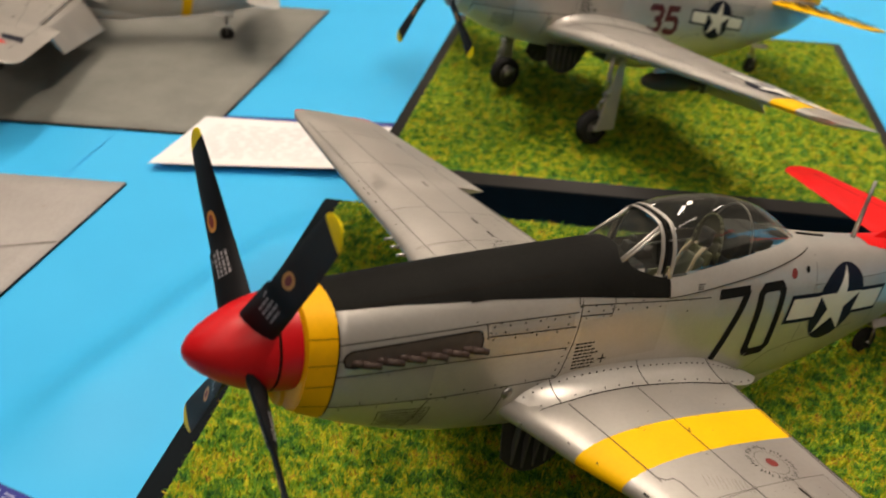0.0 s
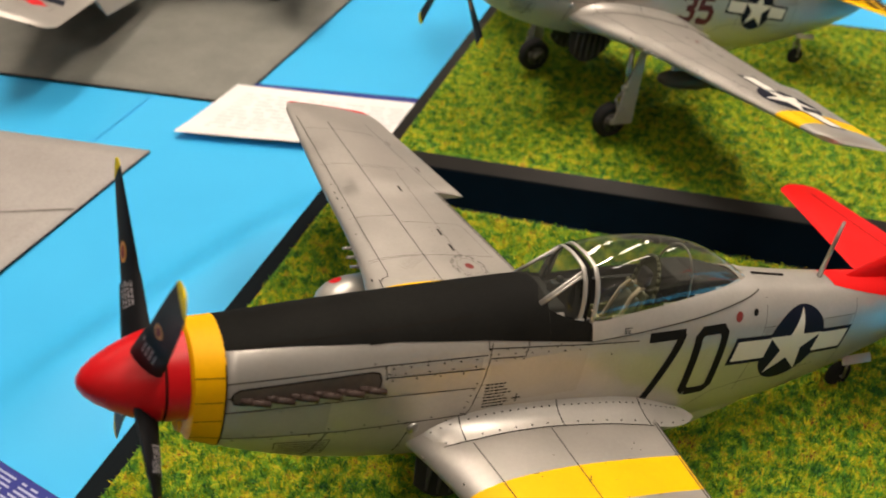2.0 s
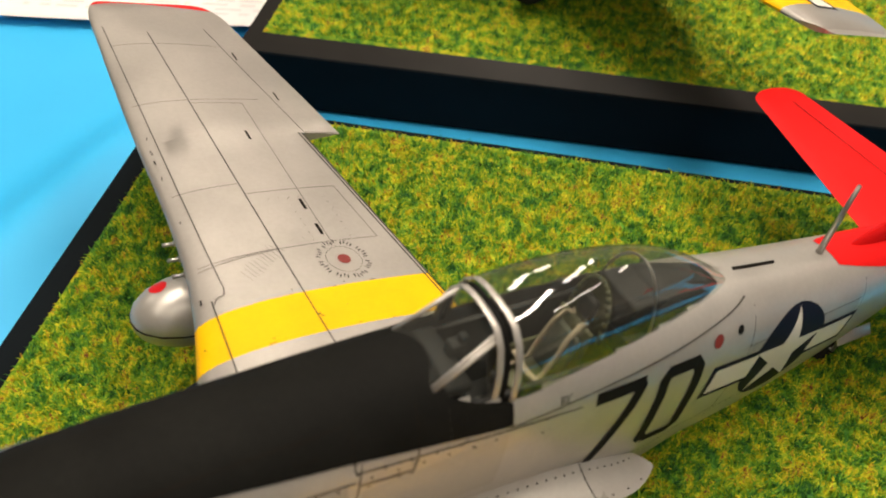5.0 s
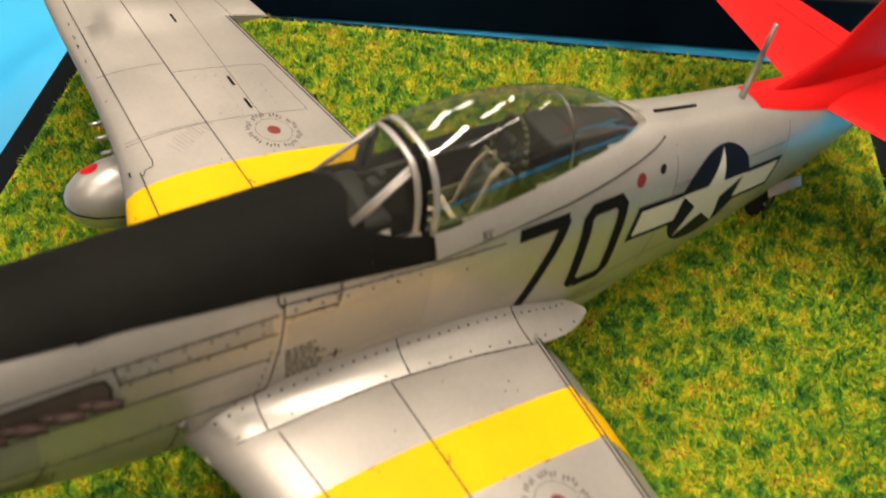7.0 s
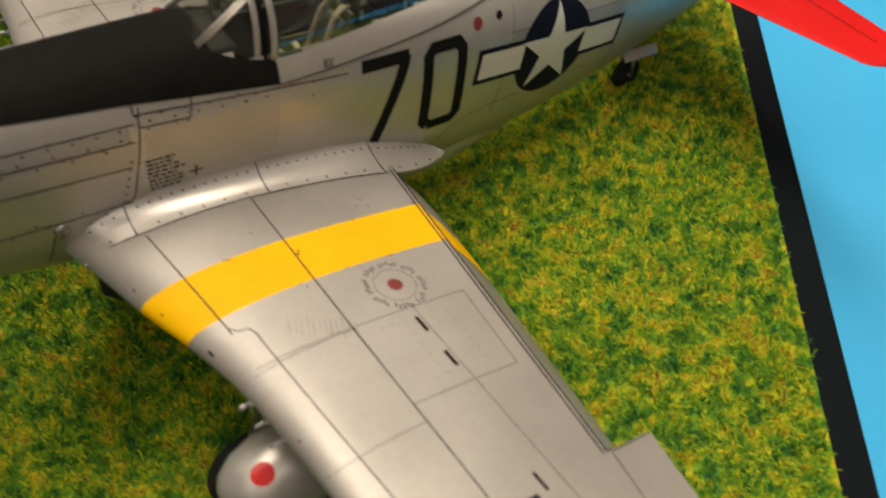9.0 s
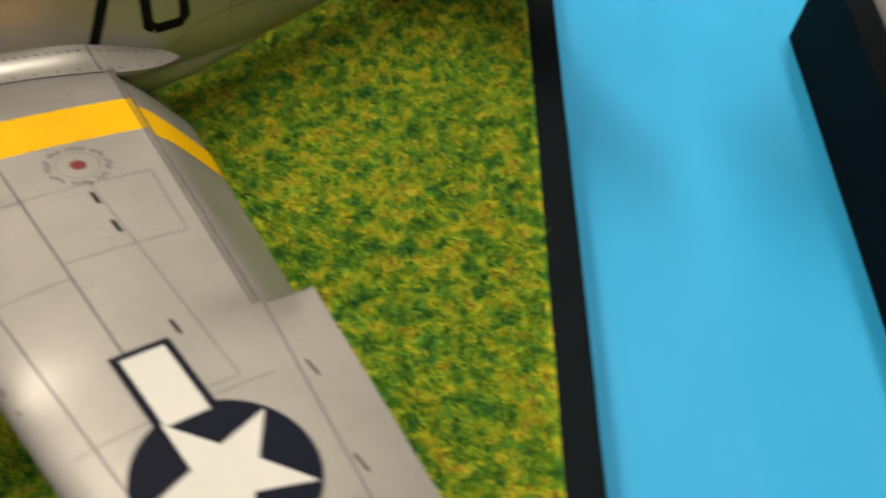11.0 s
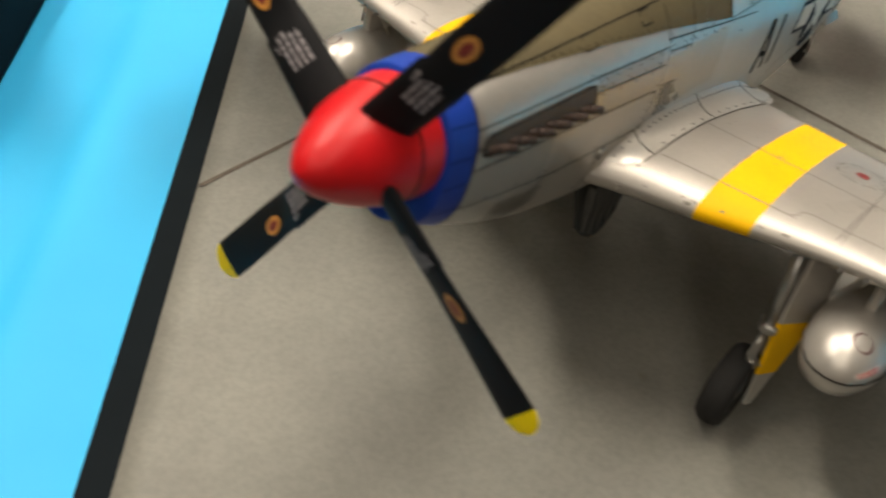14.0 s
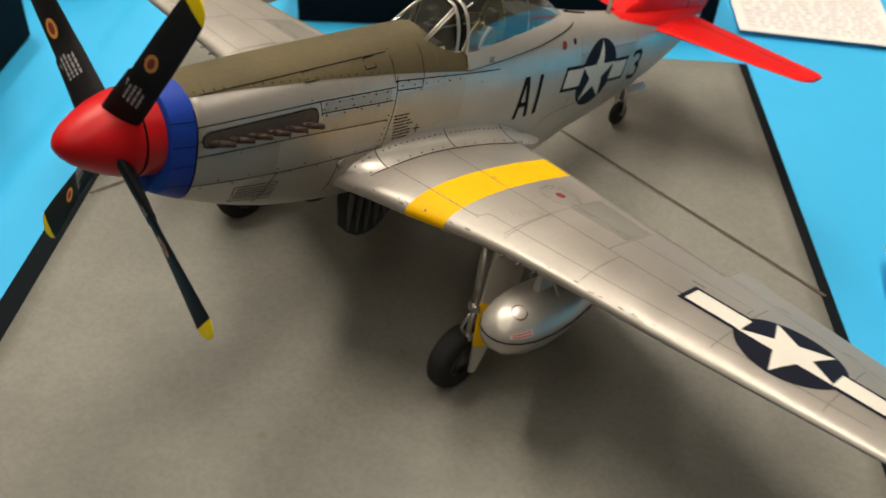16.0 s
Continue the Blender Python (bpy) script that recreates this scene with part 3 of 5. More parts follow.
def wing(plane, style, s):
    vf, slots = wing_mesh(s, style["bands"])
    w = part("wing", vf, [WING_SILVER, YELLOW, style.get("wing_tip", WING_SILVER)], plane, style["wing_label"], slots, sharp=40)
    fn = on_wing(s, 0.05)
    # flap, let down behind the shroud
    rings = []
    for y in (20.5, 34, 50, 66, 82, 94, 104.5):
        x0, ln = shroud_x(y) - 0.6, (te_x(y) - shroud_x(y)) * 1.8
        zc = (wing_z(x0, y) + wing_z(x0, y, False)) / 2 - 0.3
        dn, row = radians(48), []
        for u, h in ((0, 0.0), (0.05, 1.0), (0.2, 1.45), (0.5, 1.15), (1.0, 0.12), (1.0, -0.12), (0.5, -0.75), (0.2, -1.15), (0.05, -0.8)):
            a, b = u * ln, h
            row.append((x0 + a * math.cos(dn) + b * math.sin(dn), s * y, zc - a * math.sin(dn) + b * math.cos(dn)))
        rings.append(row if s > 0 else row[::-1])
    fv = tube_grid(rings, True, True, True)
    fl = part("flap", fv, WING_SILVER, w, "lowered landing flap", sharp=40)
    end = [(p[0], p[1] - s * 0.15, p[2]) for p in rings[0]]
    part("flap_end", tube_grid([end, [(p[0], p[1] + s * 1.2, p[2] + 0.06) for p in end]], True, True), CODE_RED, fl, "dark red inner end of the flap")
    b0, b1 = style["bands"][0] if style["bands"] else (200, 200)
    if b1 < 100:
        rows = []
        for y in (b0, (b0 + b1) / 2, b1):
            x0, ln = shroud_x(y) - 0.6, (te_x(y) - shroud_x(y)) * 1.8
            zc = (wing_z(x0, y) + wing_z(x0, y, False)) / 2 - 0.3
            rows.append([(x0 + u * ln * math.cos(dn) + (h + 0.1) * math.sin(dn), s * y, zc - u * ln * math.sin(dn) + (h + 0.1) * math.cos(dn)) for u, h in ((0.05, 1.0), (0.2, 1.45), (0.5, 1.15), (1.0, 0.12))])
        part("flap_band", tube_grid(rows if s < 0 else rows[::-1], False), YELLOW, fl, "yellow band carried across the flap")
    # panel lines
    main = [stroke([(-29.6 + 0.10 * (y - 21), y) for y in np.linspace(21, 51.5, 8)], 0.30, fn, 4)]
    main.append(stroke([(-26.4, 50.2), (-25.4, 51.6), (-23.6, 52.0), (-22.9, 54.0), *[(-23.0 + (0.055 if s > 0 else 0.03) * (y - 54), y) for y in np.linspace(56, 160, 12)]], 0.24, fn, 4))
    main.append(stroke([(-6.6 - 0.012 * (y - 20), y) for y in np.linspace(21, 156, 20)], 0.31, fn, 4))
    main.append(stroke([(shroud_x(y) - 1.3, y) for y in np.linspace(22, 106, 14)], 0.42, fn, 4))
    main.append(stroke([(shroud_x(y) - 0.3, y) for y in np.linspace(22, 106, 14)], 0.46, fn, 4))
    main.append(stroke([(te_x(y) - 11.0, y) for y in np.linspace(106.5, 160, 10)], 0.22, fn, 4))
    main.append(stroke([(x, 106.3) for x in np.linspace(te_x(106) - 11.0, te_x(106.3) - 0.3, 6)], 0.24, fn))
    part("panel_line", join(*main), style.get("wing_line", LINE_WING), w, "dark wash in the spanwise panel lines")
    soft = [stroke([(x, y0) for x in np.linspace(le_x(y0) + (1 if s > 0 else 4), x1, 12)], 0.17, fn, 3) for y0, x1 in ((61.8, -6.9), (86, -7.5), (122, 12), (150, 10))]
    soft.append(stroke([(6.6, y) for y in np.linspace(61, 120, 8)], 0.18, fn, 4))
    soft.append(stroke([(-26.5, 60.7), (-7.2, 61.6), (19.4, 61.8), (17.0, 82.2), (-7.4, 81.9)], 0.18, fn))
    soft.append(stroke([(6.6, 120), (-8, 120.5)], 0.17, fn))
    part("panel_line", join(*soft), LINE_SOFT, w, "faint worn wash in the gun-bay panel lines")
    # fuel filler with its ring of print
    part("fuel_cap", fan(circle_pts((7.0, 55.2), 1.6, 20), on_wing(s, 0.12), 2), CAP_RED, w, "small dark red fuel cap")
    ring = []
    for i in range(44):
        if i % 11 in (5, 10):
            continue
        a, r0 = 2 * math.pi * i / 44, 5.2 + 0.25 * (i * 7 % 3)
        ring.append(stroke([(7.0 + r * math.cos(a), 55.2 + r * math.sin(a)) for r in (r0, r0 + 1.1)], 0.30, fn, 1))
    ring.append(stroke(circle_pts((7.0, 55.2), 4.4, 28), 0.10, fn, 1, True))
    part("stencil_ring", join(*ring), style.get("ring_ink", LINE_WING), w, "ring of small print")
    for x, y, wd, mt in ((5.6, 64.4, 0.85, LINE), (5.5, 74.0, 0.85, LINE), (2.6, 103.2, 0.7, LINE), (18.5, 122, 0.5, LINE), (14, 143, 0.5, LINE)):
        part("wing_slot", stroke([(x, y), (x, y + 4.0)], wd, fn), LINE_FAINT if style.get("bay_tone") else mt, w, "short dark slot")
    rv = [(-2.5 + 0.9 * i, y) for y in (64, 79) for i in range(0, 10, 3)] + [(x, 63 + 2.6 * i) for x in (2.6, 12.5) for i in range(7)] + [(1.0, 41.0), (2.6, 24.5), (26, 33)]
    part("fastener", dots(rv, 0.14, fn), LINE_SOFT, w)
    # scuffs where feet have stood
    rnd = random.Random(31)
    scuff = []
    for i in range(12):
        x, y, h = lerp(-17, -6.8, i / 11) + rnd.uniform(-0.15, 0.15), lerp(55.5, 62, i / 11), rnd.uniform(1.6, 2.4)
        scuff.append(stroke([(x + 0.42 * h, y - h), (x - 0.42 * h, y + h)], rnd.uniform(0.10, 0.18), fn))
    part("foot_marks", join(*scuff), SCUFF, w, "row of thin slanted wear marks")
    # chips along the edges of the band and the leading edge
    chip = []
    for i in range(style.get("chips", 9)):
        y = rnd.uniform(22, 110)
        x = le_x(y) + rnd.uniform(0.5, 1.5) + (0 if s > 0 else 2.6)
        chip.append(stroke([(x, y), (x + rnd.uniform(-0.1, 0.5), y + rnd.uniform(0.5, 1.8))], rnd.uniform(0.2, 0.45), fn, 1))
    if b1 < 100:
        for i in range(7):
            x, y = rnd.uniform(-32, 26), rnd.choice((b0, b1)) + rnd.uniform(-0.25, 0.25)
            chip.append(stroke([(x, y), (x + rnd.uniform(0.5, 1.6), y + rnd.uniform(-0.15, 0.15))], rnd.uniform(0.12, 0.26), on_wing(s, 0.07), 1))
        chip += [dots([(-6.0 + rnd.gauss(0, 0.9), 39.5 + rnd.gauss(0, 0.6)) for _ in range(6)], 0.22, on_wing(s, 0.07)), dots([(rnd.uniform(-20, 20), rnd.uniform(24, 50)) for _ in range(8)], 0.2, on_wing(s, 0.07))]
    part("chipped_edge", join(*chip), style.get("wing_line", LINE_WING), w, "small dark chips in the paint")
    # insignia on the left wing's upper side
    if style.get("emblem") and s > 0:
        fe = on_wing(s, 0.08)
        part("wing_emblem", fan(dense([(-14, 148), (-6, 144), (2, 147), (8, 152), (0, 156), (-6, 153), (-12, 157)], 1.5), fe, 3, (-3, 150)), RED, w, "red and dark blue painted emblem")
        part("emblem_shield", fan(dense([(2, 138), (14, 136), (15, 144), (4, 146)], 1.5), fe, 3), INSIGNIA_BLUE, w)
        part("emblem_feather", fan(dense([(-12, 142), (-2, 139), (0, 142), (-10, 146)], 1.5), on_wing(s, 0.11), 3), WHITE, w)
    elif s > 0:
        insignia("wing_insignia", w, style.get("wing_star", (-5.0, 136.6)), 14.5, lambda o: on_wing(s, o), (0.0, 1.0), "dark blue disc with a white star and bars")
    if style.get("bay_tone"):
        part("gun_bay_panel", patch([(3.0, 62.2), (19.0, 62.2), (16.6, 81.8), (3.0, 81.6)], on_wing(s, 0.03), 8, 8), SILVER_BAY, w, "dull grey gun-bay panel")
    # guns
    for y in (64.5, 69.5, 74.5):
        x, z = le_x(y) + (0 if s > 0 else 2.2), -23.0 + 0.055 * (y - 20)
        k = 0.62 if style.get("bay_tone") else 0.85 if s > 0 else 1.1
        if s < 0:
            part("gun_fairing", tube_path([(x + 7.5, s * y, z + 2.2), (x + 4.5, s * y, z + 1.9), (x + 1.5, s * y, z + 0.9), (x - 0.2, s * y, z + 0.2)], 0.8), WING_SILVER, w, "small fairing behind a gun barrel")
        part("gun_barrel", join(rod((x + 1.5, s * y, z), (x - 0.6 * k, s * y, z), 0.75 * k, 0.7 * k), rod((x - 0.5 * k, s * y, z), (x - 2.9 * k, s * y, z), 0.45 * k)), RIB_GREY if style.get("bay_tone") else STEEL, w, "short steel gun barrel")
    return w


def fillet(plane, s):
    """Wing-root fillet: hollow over the wing, swelling into a rounded tail behind the trailing edge."""
    rings, n = [], 36
    for i in range(n + 1):
        x = lerp(-40.6, 46.0, i / n)
        k = min(1.0, (x + 40.6) / 18.0)
        k = k * k * (3 - 2 * k)
        e = max(0.0, (x - 26) / 20.5)
        zt = wing_z(min(x, te_x(22)), 22)
        rise = lerp(2.4, 3.7, k) - 2.9 * max(0.0, (x - 16) / 30.5) ** 1.3
        low = zt - 2.3 * e
        yw = float(np.interp(x, [-41, -29, -7, 14, 28], [18.6, 20.2, 20.5, 21.6, 23.0])) - 6.0 * e ** 3
        p0 = Vector((x, fus_y(x, low + rise) - 0.25, low + rise))
        p2 = Vector((x, yw, low + 0.1 - 0.3 * e))
        p1 = Vector((x, lerp(p0.y, yw, 0.30 + 0.25 * e), low + 0.55 + 0.5 * e))
        row = [p0 * (1 - u) ** 2 + p1 * 2 * u * (1 - u) + p2 * u * u for u in [j / 8 for j in range(9)]]
        row.append(Vector((x, yw - 0.4 - 1.5 * e, low - 1.6 - 0.6 * e)))
        # the tail is raked: its outer edge runs further aft than its root
        row = [p + Vector((e * e * (4.5 * min(j, 8) / 8 - 2.0), 0, 0)) for j, p in enumerate(row)]
        rings.append([(p.x, s * p.y, p.z) for p in (row if s > 0 else row[::-1])])
    nose = []
    for q in rings[0]:
        nose.append((q[0] - 0.7, q[1], lerp(q[2], wing_z(-40.6, 20, False) + 0.4, 0.62)))
    rings.insert(0, nose)
    mid = Vector((0, 0, 0))
    for q in rings[-1]:
        mid += Vector(q) / len(rings[-1])
    rings.append([tuple(Vector(q).lerp(mid, 0.28) + Vector((0.9, 0, 0))) for q in rings[-1]])
    rings.append([tuple(Vector(q).lerp(mid, 0.8) + Vector((0.5, 0, 0))) for q in rings[-1]])
    f = part("wing_fillet", tube_grid(rings, False), SILVER, plane, "bright curved wing-root fillet", sharp=60)
    rivs, cuts = [], []
    for i in range(2, n + 1):
        a = rings[i][2 if s > 0 else -3]
        rivs.append((a[0], abs(a[1]) + 0.02, a[2]))
        if i % 2:
            b = rings[i][7 if s > 0 else -8]
            rivs.append((b[0], abs(b[1]) + 0.02, b[2] + 0.05))
    pts = []
    for p in rivs:
        pts.append(lathe([(p[1] - 0.1, 0.26), (p[1] + 0.12, 0.22)], "y", 6, (p[0], 0, p[2])))
    v, fc = join(*pts)
    part("fastener", ([(a, s * b, c) for a, b, c in v], fc), LINE, f)
    for i in (5, 17, 29):
        r = rings[i] if s > 0 else rings[i][::-1]
        cuts.append(join(*[rod((a[0], a[1], a[2]), (b[0], b[1], b[2]), 0.13, None, 5) for a, b in zip(r[:8], r[1:9])]))
    edge = [r[8] if s > 0 else r[-9] for r in rings[0:31]]
    cuts.append(join(*[rod(a, b, 0.13, None, 5) for a, b in zip(edge, edge[1:])]))
    part("panel_line", join(*cuts), LINE, f)


def undercarriage(plane, style, s):
    xa, yw = -22.8 + (style.get("far_gear", 0.0) if s < 0 else 0.0), 54.6 - style.get("gear_in", 0) * 1.55
    big = style.get("tyre", 1.0)
    za = style["ground"] + s * style.get("lean", 0.0) + 10.8 * big
    yl = 56.6 - style.get("gear_in", 0)
    leg = part("main_gear_leg", join(rod((xa - 2.5, s * (yl - 0.8), -24), (xa - 0.5, s * yl, -46), 1.4), rod((xa - 0.5, s * yl, -45), (xa, s * (yl - 0.4), za), 0.9),
                                     rod((xa, s * yl, za), (xa, s * (yw - 2), za), 0.9), rod((xa + 2.2, s * yl, -25), (xa + 2.6, s * yl, -46), 0.6),
                                     lathe([(-46.8, 1.5), (-46.2, 2.2), (-44.6, 2.2), (-44.0, 1.5)], "z", 16, (xa - 0.6, s * yl, 0)), rod((xa - 3.2, s * (yl + 2.0), -44.2), (xa + 2.6, s * (yl - 2.4), -45.6), 0.55),
                                     rod((xa - 1.6, s * yl, -47), (xa - 4.0, s * (yl - 0.6), -52), 0.5), rod((xa - 4.0, s * (yl - 0.6), -52), (xa - 1.2, s * yl, -56.5), 0.5), lathe([(-58, 1.0), (-57.4, 1.7), (-55.6, 1.7), (-55, 1.0)], "z", 14, (xa - 0.2, s * yl, 0)),
                                     rod((xa - 1.2, s * (yl - 1.4), -26), (xa + 0.6, s * (yl - 1.6), -44), 0.32), rod((xa - 0.2, s * (yl - 3.2), -56.6), (xa + 0.4, s * (yl + 2.4), -56.0), 0.6)), STEEL, plane, "bare metal oleo leg with scissors link")
    tread = [(-3.1, 6.0), (-3.5, 7.6), (-3.2, 9.4), (-2.0, 10.5), (0, 10.8), (2.0, 10.5), (3.2, 9.4), (3.5, 7.6), (3.1, 6.0)]
    part("tyre", lathe([(a, r * big) for a, r in tread], "y", 36, (xa, s * yw, za)), RUBBER, leg, "black rubber tyre")
    part("rim", join(lathe([(-3.1, 6.0), (-2.7, 5.6), (-2.2, 2.2), (-3.3, 1.8), (-3.5, 0.5)], "y", 28, (xa, s * yw, za)), lathe([(3.1, 6.0), (2.7, 5.6), (2.2, 2.2), (3.3, 1.8), (3.5, 0.5)], "y", 28, (xa, s * yw, za))), style.get("rim", RIB_GREY), leg, "dark spoked wheel rim")
    # the leg door hangs outboard
    y = yl + 0.8
    slim = [(xa - 1.2, -25), (xa + 7.0, -25), (xa + 6.8, -43), (xa + 4.0, za + 7), (xa + 2.4, za - 3.2), (xa + 1.0, za - 3.4), (xa - 1.0, -43)]
    outline = slim if style.get("door_flash") else [(xa + 1.0, -25), (xa + 4.5, -25), (xa + 8.5, za + 1.5), (xa - 3.5, za + 0.5)] if style.get("gear_in") else [(xa - 1.0, -25), (xa + 9.0, -25), (xa + 9.0, -46), (xa + 5.5, za - 2), (xa + 0.5, za - 2.5), (xa - 0.6, -46)]
    toe = 0.65 if style.get("door_flash") and s > 0 else 0.0
    v = [(a, s * (y + 0.4 + toe * (a - xa + 1.2)), b) for a, b in outline] + [(a, s * (y + 1.1 + toe * (a - xa + 1.2)), b) for a, b in outline]
    n = len(outline)
    fcs = [tuple(range(n)), tuple(reversed(range(n, 2 * n)))] + [(i, i + n, (i + 1) % n + n, (i + 1) % n) for i in range(n)]
    door = part("gear_door", (v, fcs), style.get("door", SILVER), leg, "silver gear door hanging beside the leg", smooth=False)
    if style.get("door_flash") and s > 0:
        q = [(xa - 1.1, -43.0), (xa + 6.9, -43.0), (xa + 4.1, za + 7.2), (xa + 0.2, za + 6.6)]
        part("door_flash", ([(a, s * (y + 0.35 + toe * (a - xa + 1.2)), b) for a, b in q] + [(a, s * (y + 1.15 + toe * (a - xa + 1.2)), b) for a, b in q], [(0, 1, 2, 3), (7, 6, 5, 4), (0, 4, 5, 1), (1, 5, 6, 2), (2, 6, 7, 3), (3, 7, 4, 0)]), YELLOW, door, "yellow patch on the gear door", smooth=False)
    # inner door with ribs, open beneath the root
    rows = []
    for i in range(9):
        t = i / 8
        x = lerp(-36.5, -6, t)
        d = 16.5 * math.sin(math.pi * min(1, 0.18 + t * 0.9)) ** 0.7
        rows.append((x, d))
    v = [(x, s * 7.0, -30.0) for x, d in rows] + [(x, s * (8.2 + 0.15 * d), -30.0 - d) for x, d in rows]
    m = len(rows)
    v2 = [(a, b + s * 0.6, c) for a, b, c in v]
    fcs = [(i, i + 1, i + 1 + m, i + m) for i in range(m - 1)]
    fc2 = [tuple(q + 2 * m for q in reversed(f)) for f in fcs]
    rim = [(i + m, i + 1 + m, i + 1 + 3 * m, i + 3 * m) for i in range(m - 1)] + [(0, m, 3 * m, 2 * m), (m - 1, 3 * m - 1, 4 * m - 1, 2 * m - 1)]
    inner = part("inner_gear_door", (v + v2, fcs + fc2 + rim), DARK_METAL, plane, "dark curved inner gear door with ribs", smooth=False)
    for i in range(1, 8):
        x, d = rows[i]
        part("door_rib", box((x, s * (9.0 + 0.08 * d), -30.0 - d / 2), (0.6, 2.0, d * 0.86), 0.15), RIB_GREY, inner)


def store(plane, style, s):
    """Drop tank or bomb under the wing."""
    y, tank_z = style.get("tank_at", (69.8, -38.0))
    if style["store"] != "tank":
        y = 71.5
    if style["store"] == "tank":
        x0, z0 = -38.5, tank_z
        prof = [(x0, 0.05), (x0 + 0.5, 2.5), (x0 + 1.8, 4.6), (x0 + 5, 6.9), (x0 + 10, 8.5), (x0 + 17, 9.2), (x0 + 26, 8.9), (x0 + 36, 7.4), (x0 + 47, 4.9), (x0 + 56, 2.4), (x0 + 61, 0.4)]
        t = part("drop_tank", lathe(prof, "x", 36, (0, s * y, z0)), SILVER, plane, "silver teardrop drop tank under the wing")
        part("tank_seam", join(*[rod((a, s * (y + r + 0.02), z0), (b, s * (y + q + 0.02), z0), 0.22, None, 6) for (a, r), (b, q) in zip(prof, prof[1:])],
                               *[rod((a, s * (y - r - 0.02), z0), (b, s * (y - q - 0.02), z0), 0.22, None, 6) for (a, r), (b, q) in zip(prof, prof[1:])]), LINE, t)
        def skin(u, v, off=0.05):
            # u along, v round from the top toward the nose's outer flank
            r = float(np.interp(u, [p[0] for p in prof], [p[1] for p in prof])) + off
            return (u, s * (y + r * math.sin(v)), z0 + r * math.cos(v))
        cx, cv = x0 + 7.0, 0.36
        if style["tank_mark"] == "dot":
            part("tank_dot", fan([(cx + 2.1 * math.cos(a), cv + 0.29 * math.sin(a)) for a in [2 * math.pi * i / 24 for i in range(24)]], lambda u, v: skin(u, v, 0.12), 3), RED, t, "round red mark on the tank's nose")
        else:
            part("tank_ring", stroke([(cx + 2.1 * math.cos(a), (cv + 0.28 * math.sin(a))) for a in [2 * math.pi * i / 28 for i in range(29)]], 0.06, lambda u, v: skin(u, v, 0.1), 9), CODE_RED, t, "thin red ring on the tank's nose")
        if style["tank_mark"] != "dot":
            part("stencil_field", patch([(x0 + 2.6, 1.08), (x0 + 8.6, 1.08), (x0 + 8.6, 1.32), (x0 + 2.6, 1.32)], lambda u, v: skin(u, v, 0.06), 8, 4), WHITE, t, "small white field behind the print")
        part("tank_stencil", join(*[patch([(x0 + 3.0, 1.11 + 0.11 * i), (x0 + 8.2, 1.11 + 0.11 * i), (x0 + 8.2, 1.165 + 0.11 * i), (x0 + 3.0, 1.165 + 0.11 * i)], lambda u, v: skin(u, v, 0.10), 6, 1) for i in range(2)]), CAP_RED if style["tank_mark"] == "dot" else RED, t, "red lines of small print")
        part("pylon", join(box((-12, s * y, -27.5), (20, 2.2, 8), 0.5), rod((-20, s * (y - 3), -25), (-18, s * (y - 5), -30), 0.35), rod((-20, s * (y + 3), -25), (-18, s * (y + 5), -30), 0.35)), SILVER, t)
    else:
        prof = [(-24, 0.05), (-22.5, 2.2), (-18, 4.0), (-10, 5.0), (0, 4.9), (8, 3.4), (14, 1.6), (16, 1.2)]
        t = part("bomb", lathe(prof, "x", 24, (0, s * y, -31)), OLIVE_BOMB, plane, "dark olive bomb with box fins")
        part("bomb_fins", join(box((14, s * y, -31), (7, 8.2, 0.4)), box((14, s * y, -31), (7, 0.4, 8.2)), box((16, s * (y + 4.1), -31), (4, 0.4, 8.2)), box((16, s * (y - 4.1), -31), (4, 0.4, 8.2))), OLIVE_BOMB, t)
        part("pylon", box((-8, s * y, -25), (18, 2.0, 6), 0.5), SILVER, t)


BOW = [(1.0, 0.0), (0.975, 0.27), (0.895, 0.54), (0.745, 0.78), (0.53, 0.945), (0.27, 0.99), (0.0, 1.0)]


def bow_pts(n=25):
    """Unit section of the windscreen bow, from one sill over the flat top to the other."""
    half = [Vector(q) for q in BOW]
    full = half + [Vector((-q.x, q.y)) for q in reversed(half[:-1])]
    run = [0.0]
    for a, c in zip(full, full[1:]):
        run.append(run[-1] + (c - a).length)
    out = []
    for i in range(n):
        d = run[-1] * i / (n - 1)
        out.append((float(np.interp(d, run, [q.x for q in full])), float(np.interp(d, run, [q.y for q in full]))))
    return out


